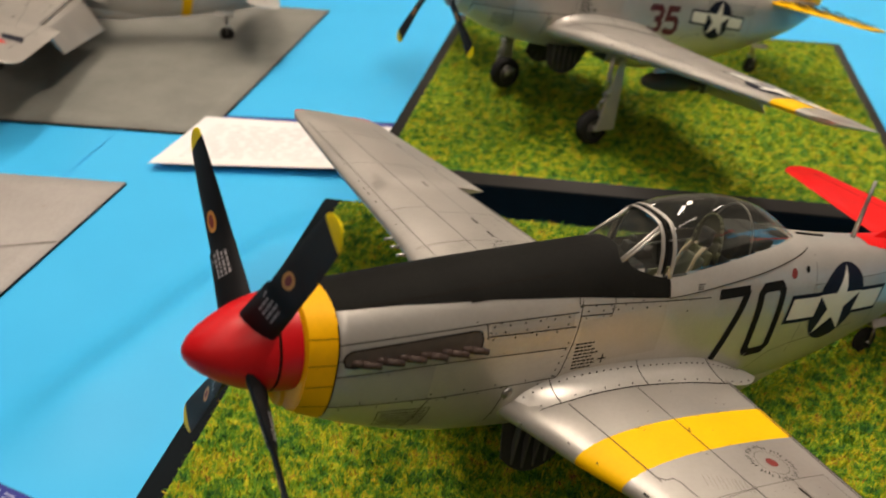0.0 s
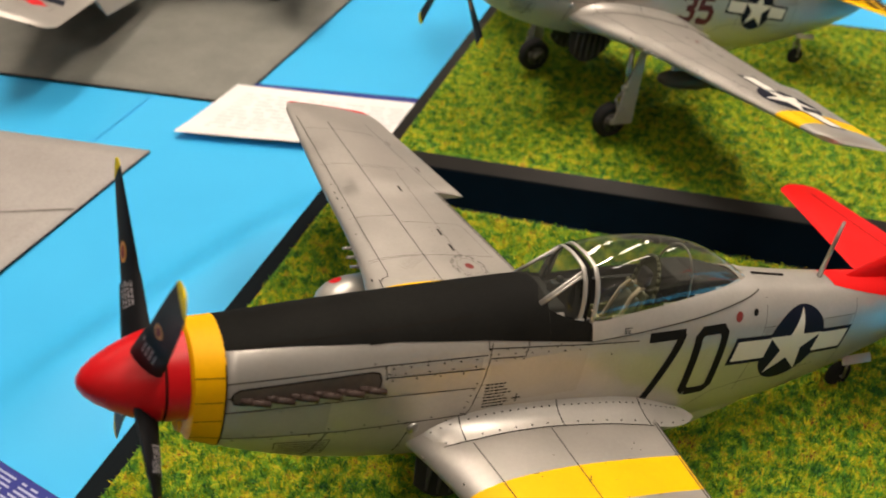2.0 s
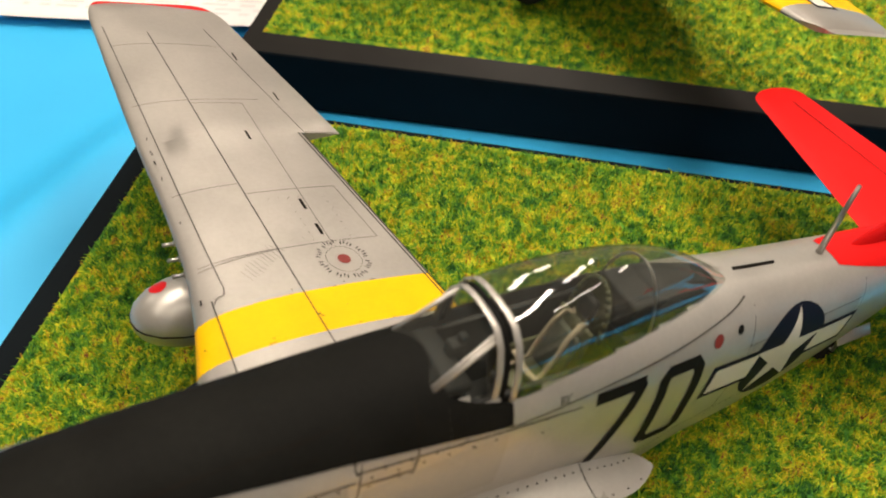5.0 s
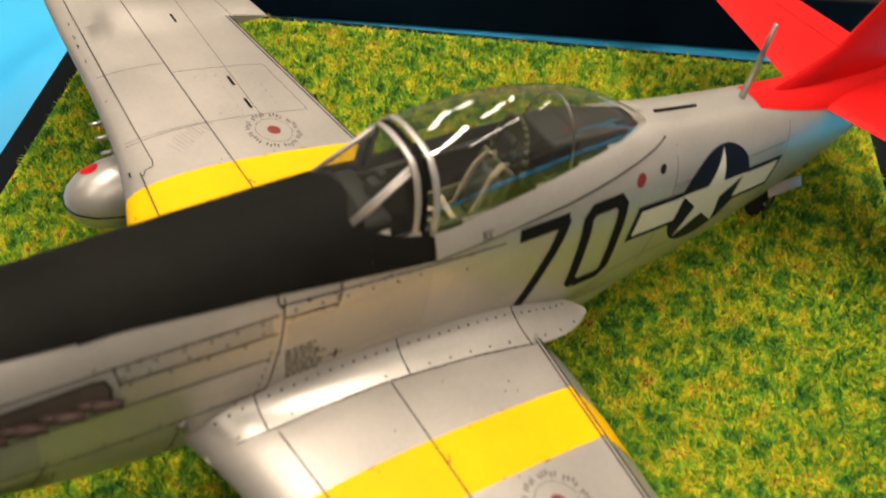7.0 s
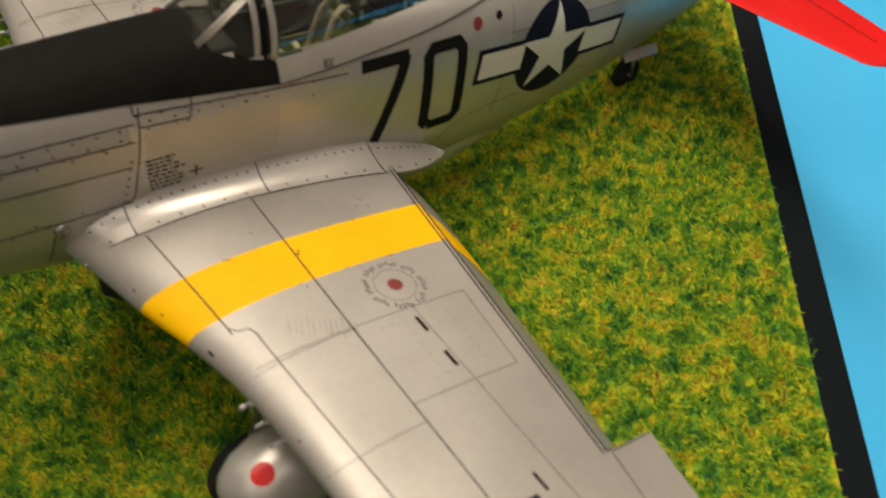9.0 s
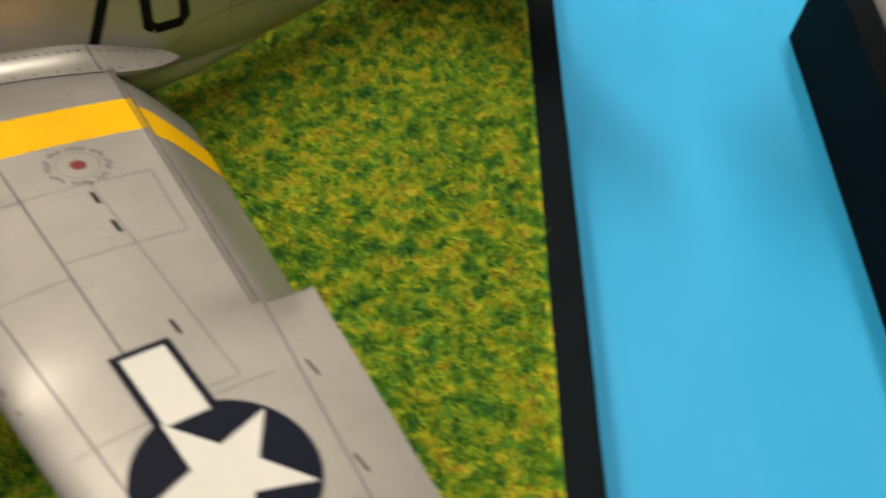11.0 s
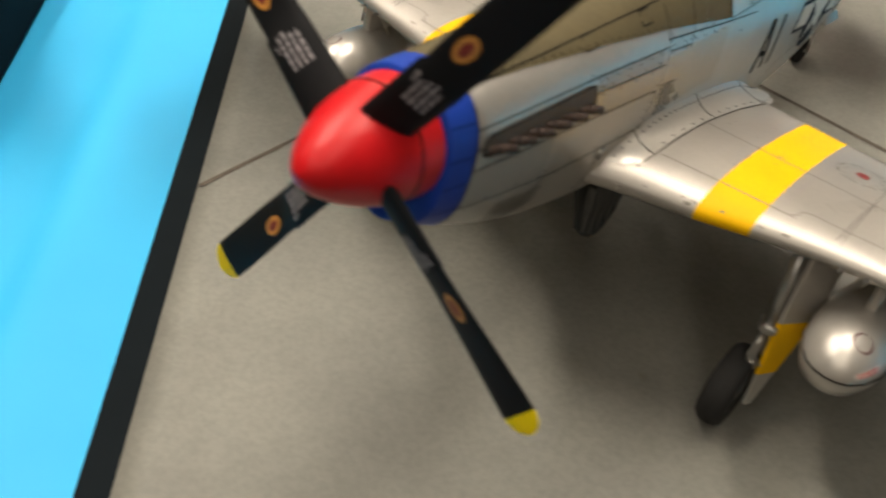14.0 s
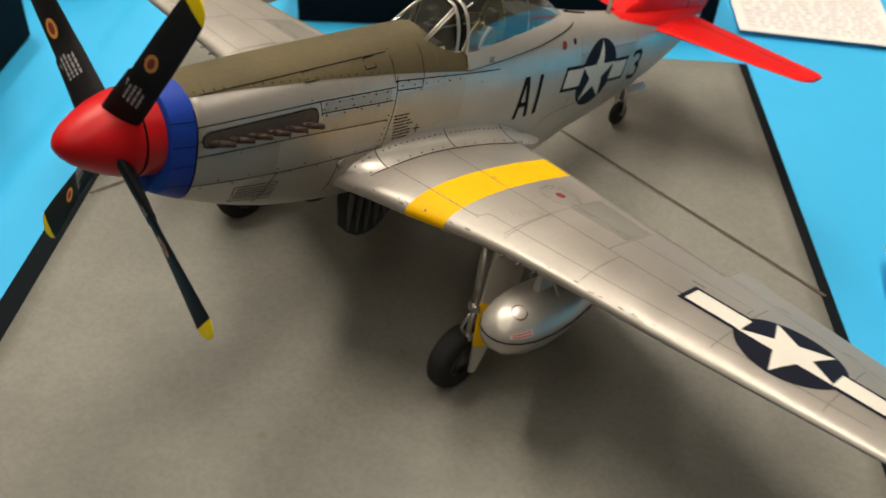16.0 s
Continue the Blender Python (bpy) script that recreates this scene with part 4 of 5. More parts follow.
def cockpit(plane, style):
    # tub
    rings = []
    for z in (8.5, 2, -10):
        k = 1.0 if z > 5 else 0.97 if z > 0 else 0.85
        rings.append([(-9.0, 9.2 * k, z), (58, 8.4 * k, z), (58, -8.4 * k, z), (-9.0, -9.2 * k, z)])
    v, f = tube_grid(rings, True)
    f.append((8, 9, 10, 11))
    tub = part("cockpit_tub", (v, f), COCKPIT, plane, "black cockpit interior", smooth=False)
    part("rear_deck", join(box((46, 0, 6.5), (24, 16.5, 5), 0.5), box((38.5, 0, 12.6), (9, 11.5, 8.2), 0.8), box((46.5, 2.4, 12.4), (6, 5.2, 5.6), 0.5), box((46.5, -3.2, 11.6), (6, 4.6, 4.6), 0.5), box((53.5, 0, 11.2), (7, 8.4, 4.2), 0.8)), COCKPIT, tub, "dark equipment deck behind the seat")
    # a guessed hump, added to darken what shows through the rear glass
    deck = []
    for x, k in ((39.8, 0.25), (41.0, 0.50), (44, 0.55), (50, 0.53), (56, 0.47), (60.5, 0.33)):
        g, h = gl(x), float(np.interp(x, [35, 45, 54, 60, 64], [25.7, 22.8, 18.6, 15.2, 13.0])) - gl(x)
        deck.append([(x, 0.86 * fus_y(x, g) * math.cos(math.pi * q / 14), g - 0.4 + k * h * math.sin(math.pi * q / 14) ** 0.7) for q in range(15)])
    part("rear_dark_hump", tube_grid(deck, False, True, True), COCKPIT, tub, "dark hump added to darken the rear of the canopy")
    part("cockpit_sill", join(box((24, 8.9, 8.4), (58, 1.2, 1.0), 0.3), box((24, -8.9, 8.4), (58, 1.2, 1.0), 0.3)), COCKPIT, tub)
    part("coaming", join(box((-7, 0, 11.2), (9, 15, 2.6), 1.0), box((-4.2, 0, 5), (1.5, 15, 11), 0.4)), COCKPIT, tub, "black instrument coaming")
    part("gunsight", join(box((-2.5, 0, 13.8), (3.2, 2.6, 3.2), 0.4), box((-1.5, 0, 16), (1.6, 1.6, 1.6), 0.3)), COCKPIT, tub)
    part("seat", join(box((19, 0, -3), (11, 10, 1.2), 0.4), box((25, 0, 4), (1.2, 10, 15), 0.5, Matrix.Rotation(radians(8), 4, "Y")), box((19, 5, 0), (10, 0.7, 5), 0.2), box((19, -5, 0), (10, 0.7, 5), 0.2)), ZINC, tub, "green bucket seat")
    part("lap_belt", tube_path([(17.4, 4.6 - 0.92 * i, 0.9 - 1.3 * math.sin(math.pi * i / 10)) for i in range(11)], 0.45, 1.8), TAN, tub, "pale lap belt")
    part("cushion", box((23.6, 0, 3.5), (1.6, 8, 12), 0.7, Matrix.Rotation(radians(8), 4, "Y")), SEAT_CANVAS, tub)
    for yy in (-2.3, 2.3):
        path = [(26.6, yy * 0.8, 11.5), (24.6, yy, 11.8), (22.6, yy * 1.1, 9.5), (21.2, yy * 1.2, 5.0), (19.6, yy * 1.1, 0.5), (16.4, yy * 1.5, -1.6), (13.6, yy * 1.9, -0.6)]
        part("harness_strap", tube_path(path, 0.42, 2.0), TAN, tub, "pale webbing shoulder strap")
    pts = [(28.2, 5.0 * math.cos(a), 8.5 + 12.5 * math.sin(a) ** 0.8) for a in [math.pi * i / 16 for i in range(17)]]
    part("head_armour", join(*[rod(a, b, 0.55, None, 6) for a, b in zip(pts, pts[1:])], ([(28.6, p[1], p[2]) for p in pts] + [(29.3, p[1], p[2]) for p in pts],
         [tuple(range(17)), tuple(reversed(range(17, 34)))])), ZINC, tub, "green armour plate behind the seat")
    part("headrest", box((27.4, 0, 14.5), (1.8, 4.4, 5.2), 0.8), COCKPIT, tub, "dark padded headrest")
    pts = [(37.5, 8.2 * math.cos(a), 9.5 + 14.2 * math.sin(a)) for a in [math.pi * i / 18 for i in range(19)]]
    part("canopy_brace", tube_path(pts, 0.28), STEEL, tub, "thin brace bow inside the canopy")
    part("control_stick", join(rod((8, 0, -9), (9, 0, 0), 0.4), rod((9, 0, 0), (9, 0, 2.4), 0.8, 0.6)), COCKPIT, tub)
    # glass
    top = curve_at([(2, 23.8), (8, 25.5), (16, 26.7), (25, 27.0), (35, 25.7), (45, 22.8), (54, 18.6), (60, 15.2), (64, 13.0)])
    rings = []
    for i in range(25):
        x = lerp(2.6, 63.5, i / 24)
        g = gl(x)
        w = fus_y(x, g) - 0.1
        h = max(0.15, float(top(x)[0]) - g)
        k = min(1.0, (x - 2.6) / 24)
        rings.append([(x, w * lerp(u, math.copysign(abs(math.cos(t)) ** 0.92, math.cos(t)), k), g + h * lerp(v, math.sin(t) ** 0.92, k)) for (u, v), t in zip(bow_pts(), [math.pi * j / 24 for j in range(25)])])
    can = part("canopy", tube_grid(rings, False), GLASS, plane, "clear bubble canopy")
    can.visible_shadow = False
    arch = [(x, y, z) for x, y, z in rings[0]]
    part("canopy_bow", tube_path([(a[0] + 0.8, a[1] * 1.01, a[2] + 0.1) for a in arch], 0.3, 2.6), SILVER, can, "silver front bow of the canopy")
    part("canopy_rail", fus_skin(3.4, 66, 30, lambda x: float(FRAME_LINE(x)[0]), lambda x: gl(x) + 0.35, 0.32), SILVER, can, "silver lower frame of the canopy")
    part("panel_line", join(*[stroke([(x, float(FRAME_LINE(x)[0])) for x in np.linspace(3.8, 66, 30)], 0.24, on_side(s, 0.36), 3) for s in (1, -1)],
                            *[stroke([(3.6, 4.9), (3.4, 9.4)], 0.3, on_side(s, 0.4), 1) for s in (1, -1)]), style.get("flank_line", LINE), can)
    rnd = random.Random(4)
    part("chipped_edge", join(*[dots([(x, gl(x) + 0.15 + rnd.uniform(-0.12, 0.12)) for x in np.linspace(5, 62, 60)], 0.22, on_side(s, 0.36), 5) for s in (1, -1)]), WHITE, can)
    # windscreen
    tilt = style.get("screen_tilt", 0.0)
    screen = part("windscreen", ([(-11.6, 6.4, 14.4 + tilt), (-11.6, -6.4, 14.4 + tilt), (0.4, -5.6, 22.7 - tilt), (0.4, 5.6, 22.7 - tilt), (1.4, 10.2, 9.6), (1.4, -10.2, 9.6), (0.4, 2.4, 23.6 - tilt), (0.4, -2.4, 23.6 - tilt), (1.2, 9.2, 17.0), (1.2, -9.2, 17.0), (-10.2, 8.0, 12.9), (-10.2, -8.0, 12.9)],
                                 [(0, 1, 2, 7, 6, 3), (0, 3, 8, 4, 10), (1, 11, 5, 9, 2)]), GLASS, plane, "clear three-piece windscreen", smooth=False)
    screen.visible_shadow = False
    fr = []
    for s in (1, -1):
        fr += [tube_path([(-11.4, s * 6.9, 14.2), (-5.4, s * 6.4, 18.4), (0.6, s * 5.8, 22.6)], 0.42, 1.0), tube_path([(-11.2, s * 7.3, 13.7), (-5.2, s * 6.9, 17.8), (0.6, s * 6.5, 21.9)], 0.42, 1.0)]
    part("screen_frame", join(*fr), SILVER, screen, "silver windscreen posts")
    part("screen_bow", tube_path([(0.2, 10.4 * u, 9.2 + 14.6 * v) for u, v in bow_pts(33)], 0.3, 2.5), SILVER, screen)
    part("seal", tube_path([(1.6, 10.4 * u, 9.2 + 14.7 * v) for u, v in bow_pts(33)], 0.36, 1.9), MATT_BLACK, screen, "black seal between windscreen and canopy")


def tail(plane, style):
    mat = style["tail"]
    for s in (1, -1):
        t = part("tailplane", foil([2, 14, 30, 46, 58, 62, 64.0, 65.2, 66], lambda y: 125 + 0.30 * y + (0 if y < 62 else (y - 62) ** 2 * 0.28), lambda y: 168.5 - 0.06 * y - (0 if y < 62 else (y - 62) ** 2 * 0.24),
                                   lambda y: 3.2 - style.get("tail_drop", 0), lambda y: lerp(4.4, 1.8, min(1, y / 66)), s), mat, plane, style["tail_label"], sharp=40)
        part("panel_line", ([*[(a, s * c, d - 0.4 - style.get("tail_drop", 0)) for a, c, d in ((154, 6, 5.15), (155.2, 58, 4.5), (155.5, 58, 4.5), (154.3, 6, 5.15))]], [(0, 1, 2, 3)]), LINE, t)
    # fin and rudder: sections along the height
    rings = []
    for z, a, b, t in ((3.5, 104, 180, 2.6), (6.5, 108, 181, 3.0), (9, 113, 181.5, 3.2), (12, 121, 182, 3.4), (16, 130, 182.5, 3.4), (24, 136.5, 182.5, 3.1), (34, 144, 181, 2.7), (42, 150, 178.5, 2.2), (46, 153.5, 176, 1.6), (47.5, 157, 172.5, 0.8)):
        row = []
        for k in range(20):
            ang = math.pi * k / 10
            u = 0.5 + 0.5 * math.cos(ang)
            w = math.copysign(math.sqrt(max(u, 0)) * (1 - u) * 1.9, math.sin(ang)) if k % 10 else 0.0
            row.append((lerp(a, b, u), t * w * 0.8, z))
        rings.append(row)
    fin = part("tail_fin", tube_grid(rings, True, True, True), mat, plane, style["tail_label"].replace("tailplane", "fin"), sharp=40)
    part("panel_line", join(rod((160.5, 1.35, 6), (160.5, 0.95, 44), 0.15, None, 5), rod((160.5, -1.35, 6), (160.5, -0.95, 44), 0.15, None, 5)), LINE, fin)
    if style.get("checks"):
        for s in (1, -1):
            for i in range(6):
                for k in range(9):
                    if (i + k) % 2 == 0:
                        u0, y0 = i / 6, 8 + 6 * k
                        q = [(lerp(128 + 0.33 * y, 166 - 0.06 * y, u), y) for u, y in ((u0, y0), (u0 + 1 / 6, y0), (u0 + 1 / 6, y0 + 6), (u0, y0 + 6))]
                        part("check_square", ([(a, s * b, 6.0 - 0.022 * b) for a, b in q], [(0, 1, 2, 3)]), CODE_BLACK, plane)
                    if (i + k) % 2 == 0 and k < 6:
                        z0 = 8 + 6 * k
                        q = [(lerp(118 + 0.75 * z, 180, u), z) for u, z in ((u0, z0), (u0 + 1 / 6, z0), (u0 + 1 / 6, z0 + 6), (u0, z0 + 6))]
                        part("check_square", ([(a, s * 2.0, b) for a, b in q], [(0, 1, 2, 3)]), CODE_BLACK, plane)
    if style.get("tail_band"):
        part("tail_band", fus_skin(100, 107, 6, lambda x: FUS(x)[1] + 1, None, 0.12), YELLOW, plane, "yellow band round the rear fuselage")
    if style["tail"] is not SILVER and style.get("tail_root", True):
        part("tail_paint", fus_skin(102, 132, 12, lambda x: lerp(7.9, 2.4, (x - 102) / 30), None, 0.12), mat, plane, style["tail_label"].replace("tailplane", "fairing before the fin"))
        part("tail_paint", fus_skin(132, 176, 12, lambda x: lerp(2.4, 1.8, (x - 132) / 44), None, 0.12), mat, plane)
    part("aerial_mast", rod((99.0, 0, 8.4), (98.6, 0, 28.6), 0.85, 0.55, 8), STEEL, plane, "thin grey aerial mast")
    # tail wheel
    xw, zw = 134.0, style["tail_ground"] + 5.2
    leg = part("tail_wheel_leg", join(rod((129, 0, -20), (xw - 1, 0, zw + 6.8), 1.1), rod((xw - 1, -2.4, zw + 6.8), (xw, -2.4, zw), 0.5), rod((xw - 1, 2.4, zw + 6.8), (xw, 2.4, zw), 0.5), rod((xw, -2.6, zw), (xw, 2.6, zw), 0.5), rod((xw - 1, -2.6, zw + 6.8), (xw - 1, 2.6, zw + 6.8), 0.6)), STEEL, plane)
    part("tyre", lathe([(-1.7, 2.6), (-1.8, 3.8), (-1.2, 4.8), (0, 5.2), (1.2, 4.8), (1.8, 3.8), (1.7, 2.6), (1.4, 0.6)], "y", 24, (xw, 0, zw)), RUBBER, leg, "small black tail wheel")
    for s in (1, -1):
        part("tail_wheel_door", box((130, s * 6.0, -24.0), (14, 0.5, 3.2), 0.15, Matrix.Rotation(radians(s * 35), 4, "X")), SILVER, plane, "open silver tail-wheel door")


def flank(plane, style, s):
    """Markings, louvres and panel lines of one side."""
    ex = part("exhaust_shroud", fan(dense([(-90.0, -0.2), (-89.4, 1.2), (-88.0, 2.0), (-57.4, 3.3), (-55.6, 2.9), (-54.9, 1.0), (-55.0, -0.8), (-56.2, -1.6), (-86.8, -2.2), (-89.2, -1.6)], 1.5), on_side(s, 0.25), 3), SOOT, plane, "brown-grey exhaust fairing with six stubs")
    part("shroud_edge", stroke([(-90.0, -0.2), (-89.4, 1.2), (-88.0, 2.0), (-57.4, 3.3), (-55.6, 2.9), (-54.9, 1.0), (-55.0, -0.8), (-56.2, -1.6), (-86.8, -2.2), (-89.2, -1.6), (-89.8, 0.4)], 0.35, on_side(s, 0.3), 1.5), LINE, ex)
    for i in range(6):
        x = -85.6 + 5.5 * i
        y = fus_y(x, -0.2)
        part("exhaust_stub", join(rod((x - 2.0, s * (y - 0.4), -0.9), (x + 0.4, s * (y + 0.6), -1.2), 0.95, 0.92, 10), rod((x + 0.2, s * (y + 0.55), -1.15), (x + 4.4, s * (y + 1.4), -1.9), 0.92, 0.78, 10), rod((x + 4.42, s * (y + 1.4), -1.9), (x + 4.46, s * (y + 1.41), -1.9), 0.5, None, 8)), EXHAUST, ex, "dark burnt exhaust stub")
    for (x0, x1, za, zb, zc, zd), mat_ in (((-53.2, -27.6, 0.6, -4.0, -4.7, 0.6), SILVER_WARM), ((-25.6, 3.2, 2.0, -11.0, -10.4, 3.4), SILVER_WARM), ((-90.6, -66.4, -4.6, -12.8, -13.8, -4.4), SILVER_DULL),
                                           ((68.6, 109.4, 0.9, -5.8, -5.6, 0.2), SILVER_DULL), ((-52.8, -28.2, 3.9, 1.5, 1.1, 4.1), SILVER_DULL)):
        part("skin_panel", patch([(x0, zb), (x1, zc), (x1, zd), (x0, za)], on_side(s, 0.03), 14, 8), mat_, plane)
    fn = on_side(s, 0.06)
    L = [[(-91, -0.2), (-89.8, -0.2)], [(-91, 3.4), (-54, 4.4), (-27, 4.4)], [(-91, -4.3), (-60, -4.2), (-28.5, -4.9)], [(-91, -13.0), (-62, -14.2), (-28, -13.8)],
         [(-25.8, 7.2), (-27.0, -2.6), (-28.5, -12), (-33, -22)], [(-54, 4.4), (-53.6, 1.6), (-53.4, 0.6)], [(-53.4, 1.2), (-27.4, 0.8)], [(-44, -14), (-46, -26)], [(-66, -14.2), (-70, -24)],
         [(-27, 6.0), (-12, 5.2), (3.6, 4.2), (20, 3.4)], [(-26, 3.4), (-16, 3.0), (-15.6, 5.2)],]
    part("panel_line", join(*[stroke(p, 0.28, fn, 2) for p in L]), style.get("flank_line", LINE), plane, "dark wash in the panel lines")
    rear = [[(66, -22), (67.5, -6), (68.5, 9.5)], [(110, -20), (110.8, 6.4)], [(67.6, 1.4), (110, 0.2)], [(48, -26), (56, -20), (66, -18.5), (100, -17.5)]]
    part("panel_line", join(*[stroke(p, 0.2, fn, 2) for p in rear]), LINE_SOFT, plane, "faded wash in the rear panel lines")
    rnd, speck = random.Random(17 if s > 0 else 18), []
    for ln in L[1:]:
        for _ in range(6):
            k = rnd.randrange(len(ln) - 1)
            c = Vector(ln[k]).lerp(Vector(ln[k + 1]), rnd.random()) + Vector((rnd.gauss(0, 0.5), rnd.gauss(0, 0.35)))
            d = Vector((rnd.uniform(0.2, 0.9), rnd.uniform(-0.3, 0.3)))
            speck.append(stroke([c, c + d], rnd.uniform(0.15, 0.34), on_side(s, 0.07), 1))
    part("chipped_edge", join(*speck), LINE_SOFT, plane, "small dark chips along the panel edges")
    riv = []
    for (a, b, n, o) in (((-88, -13.3), (-30, -14.2), 13, 0.9), ((-52, 1.2), (-30, 0.9), 7, 0.8), ((-26.5, 5.1), (3, 3.6), 12, -0.6), ((-28.6, -3.5), (-31.5, -17), 7, 0.0), ((-52, 3.5), (-30, 3.6), 5, 0.0)):
        riv += [(lerp(a[0], b[0], i / n), lerp(a[1], b[1], i / n) + o * (1 if i % 2 else -1)) for i in range(n + 1)]
    riv += [(11.2, 0.6), (-4, 3.2)]
    part("fastener", dots(riv, 0.27, fn), LINE, plane, "row of dark screw heads")
    # filler by the root, warning print, handles
    yc = fus_y(-43.3, -16.2)
    cv_, cf_ = lathe([(yc - 0.3, 1.7), (yc + 0.5, 1.5), (yc + 0.9, 0.8), (yc + 1.0, 0.05)], "y", 20, (-43.3, 0, -16.2))
    part("access_cover", ([(a_, s * b_, c_) for a_, b_, c_ in cv_], cf_), STEEL, plane, "small round bare metal cover")
    part("warning_stencil", text_rows(-26.0, -4.2, 8.5, 8, 1.05, fn, 0.5, 3, 0.1), CODE_BLACK, plane, "block of small dark print")
    part("lifting_cross", join(stroke([(-15.6, -11.4), (-15.6, -8.6)], 0.42, fn), stroke([(-17.0, -10.0), (-14.2, -10.0)], 0.42, fn)), CODE_BLACK, plane, "small dark cross")
    part("intake_louvre", join(*[stroke([(-77, -17.4 - 0.9 * i), (-65.5, -18.0 - 0.9 * i)], 0.26, fn) for i in range(5)], stroke([(-78, -16.4), (-64.6, -17.0), (-65.6, -22.8), (-77.4, -22.0), (-78, -16.4)], 0.25, fn)), LINE, plane, "row of small vent slots")
    part("red_filler", fan(circle_pts((56.5, 6.0), 1.45, 18), on_side(s, 0.12), 2), CAP_RED, plane, "small dark red filler cap")
    part("crew_plate", fan(circle_pts((63.4, 6.4), 1.0, 14), on_side(s, 0.1), 2), CODE_BLACK, plane, "small dark round plate")
    part("canopy_latch", text_rows(14, 7.6, 3.2, 3, 0.6, on_side(s, 0.42), 0.3, 9), LINE, plane)
    for txt, x, z, w, h, sw, mat, lean, gap in style["codes"]:
        code(plane, txt, x, z, w, h, sw, s, mat, lean, gap)
    cx, cz, r = style["star"]
    insignia("fuselage_insignia", plane, (cx, cz), r, lambda o: on_side(s, o), (1.0, -0.06), "dark blue disc with a white star and bars", style.get("bar_reach", 1.95))
    if style.get("noseband"):
        part("name_panel", text_rows(-76, 9.0, 16, 2, 1.5, fn, 0.9, 2), CODE_RED, plane, "red lettering too small to read")


def glare_edge(x):
    """Lower edge of the anti-glare panel on the side of the nose."""
    return float(np.interp(x, [-91, -75, -50, -27, -9.2, 3.6], [9.2, 9.5, 9.1, 7.9, 6.2, 4.9]))


def mustang(style, m):
    plane = new("model_fighter_plane")
    plane.matrix_world = m
    tagged(plane, style["label"], "model plane", "model fighters on display bases")
    rings = [[fus_point(x, 2 * math.pi * j / 48) for j in range(48)] for x in [-91 + 267.5 * i / 90 for i in range(91)]]
    v, f = tube_grid(rings, True, True, True)
    keep = []
    for q in f:
        c = np.mean([v[i] for i in q], axis=0)
        if len(q) == 4 and -9.4 < c[0] < 60.5 and c[2] > gl(c[0]) + 0.1:
            continue
        keep.append(q)
    part("fuselage", (v, keep), SILVER, plane, "silver metal-finish fuselage with dark panel lines")
    # cowling ring and chin intake
    rings = [[fus_point(x, 2 * math.pi * j / 48, 0.12 if x > -98 else -0.8) for j in range(48)] for x in (-98.2, -97.6, -95, -92.5, -91.2, -90.9)]
    ring = part("nose_ring", tube_grid(rings, True, True, False), style["ring"], plane, style["ring_label"], sharp=40)
    part("panel_line", join(*[stroke([(-97.6, z), (-91, z - 0.3)], 0.17, on_side(s, 0.2), 2) for s in (1, -1) for z in (5.2, -0.6, -6.0, -12.0)],
                            *[stroke([(-91.0, z) for z in np.linspace(-17, 10.5, 16)], 0.35, on_side(s, 0.2), 2) for s in (1, -1)]), LINE, ring)
    part("chin_intake", lathe([(-98.6, 3.2), (-99.0, 3.9), (-98, 4.6), (-94, 4.4)], "x", 24, (0, 0, -13.2)), style["ring"], ring, "small round chin intake lip")
    # anti-glare panel
    part("anti_glare_panel", fus_skin(-91, -9.2, 30, glare_edge, None, 0.10), style["glare"], plane, style["glare_label"])
    part("anti_glare_panel", fus_skin(-9.2, 3.6, 8, glare_edge, lambda x: gl(x) + 0.3, 0.10), style["glare"], plane)
    gfn = [on_side(s, 0.24) for s in (1, -1)]
    part("panel_line", join(*[stroke([(-27, 6.4), (-27, 10), (-27, 13.6)], 0.28, g, 1.5) for g in gfn], *[stroke([(-15.5, 5.8), (-15.2, 12), (-15, 15.0)], 0.28, g, 1.5) for g in gfn],
                            *[stroke([(-88, 9.4), (-60, 11.2), (-28, 13.0)], 0.22, g, 3) for g in gfn]), LINE, plane)
    hatch = [[(-58, 9.2), (-53.4, 9.4), (-53.2, 11.6), (-57.8, 11.2), (-58, 9.2)], [(-37, 10.0), (-33.2, 10.2), (-33.0, 12.6), (-36.8, 12.2), (-37, 10.0)]]
    part("panel_line", join(*[stroke(q, 0.26, g, 1.5) for q in hatch for g in gfn]), LINE, plane, "small square hatches in the anti-glare panel")
    part("fastener", join(*[dots([(lerp(-89, -30, i / 22), glare_edge(lerp(-89, -30, i / 22)) + 0.7) for i in range(23)], 0.22, g) for g in gfn]), LINE, plane)
    # radiator housing under the belly
    rings = []
    for x, zb, w in ((8, -36, 7.5), (9, -40, 8.2), (20, -42.5, 9), (38, -43, 9), (58, -41, 8.6), (78, -36, 7), (92, -30, 5)):
        zt = FUS(x)[1] + 6
        rings.append([(x, w * math.copysign(abs(math.cos(t)) ** 0.7, math.cos(t)), (zt + zb) / 2 + (zt - zb) / 2 * math.copysign(abs(math.sin(t)) ** 0.7, math.sin(t))) for t in [2 * math.pi * j / 28 for j in range(28)]])
    part("radiator_scoop", tube_grid(rings, True, True, True), SILVER, plane, "silver belly radiator scoop", sharp=50)
    part("scoop_mouth", ([(7.6, 6.2, -32), (7.6, -6.2, -32), (7.6, -6.2, -39.5), (7.6, 6.2, -39.5)], [(0, 1, 2, 3)]), COCKPIT, plane)
    part("step_slot", join(rod((68, 0.0, FUS(68)[0] + 0.05), (82, 0.0, FUS(82)[0] + 0.05), 0.45, None, 6)), LINE, plane, "dark slot on the spine")
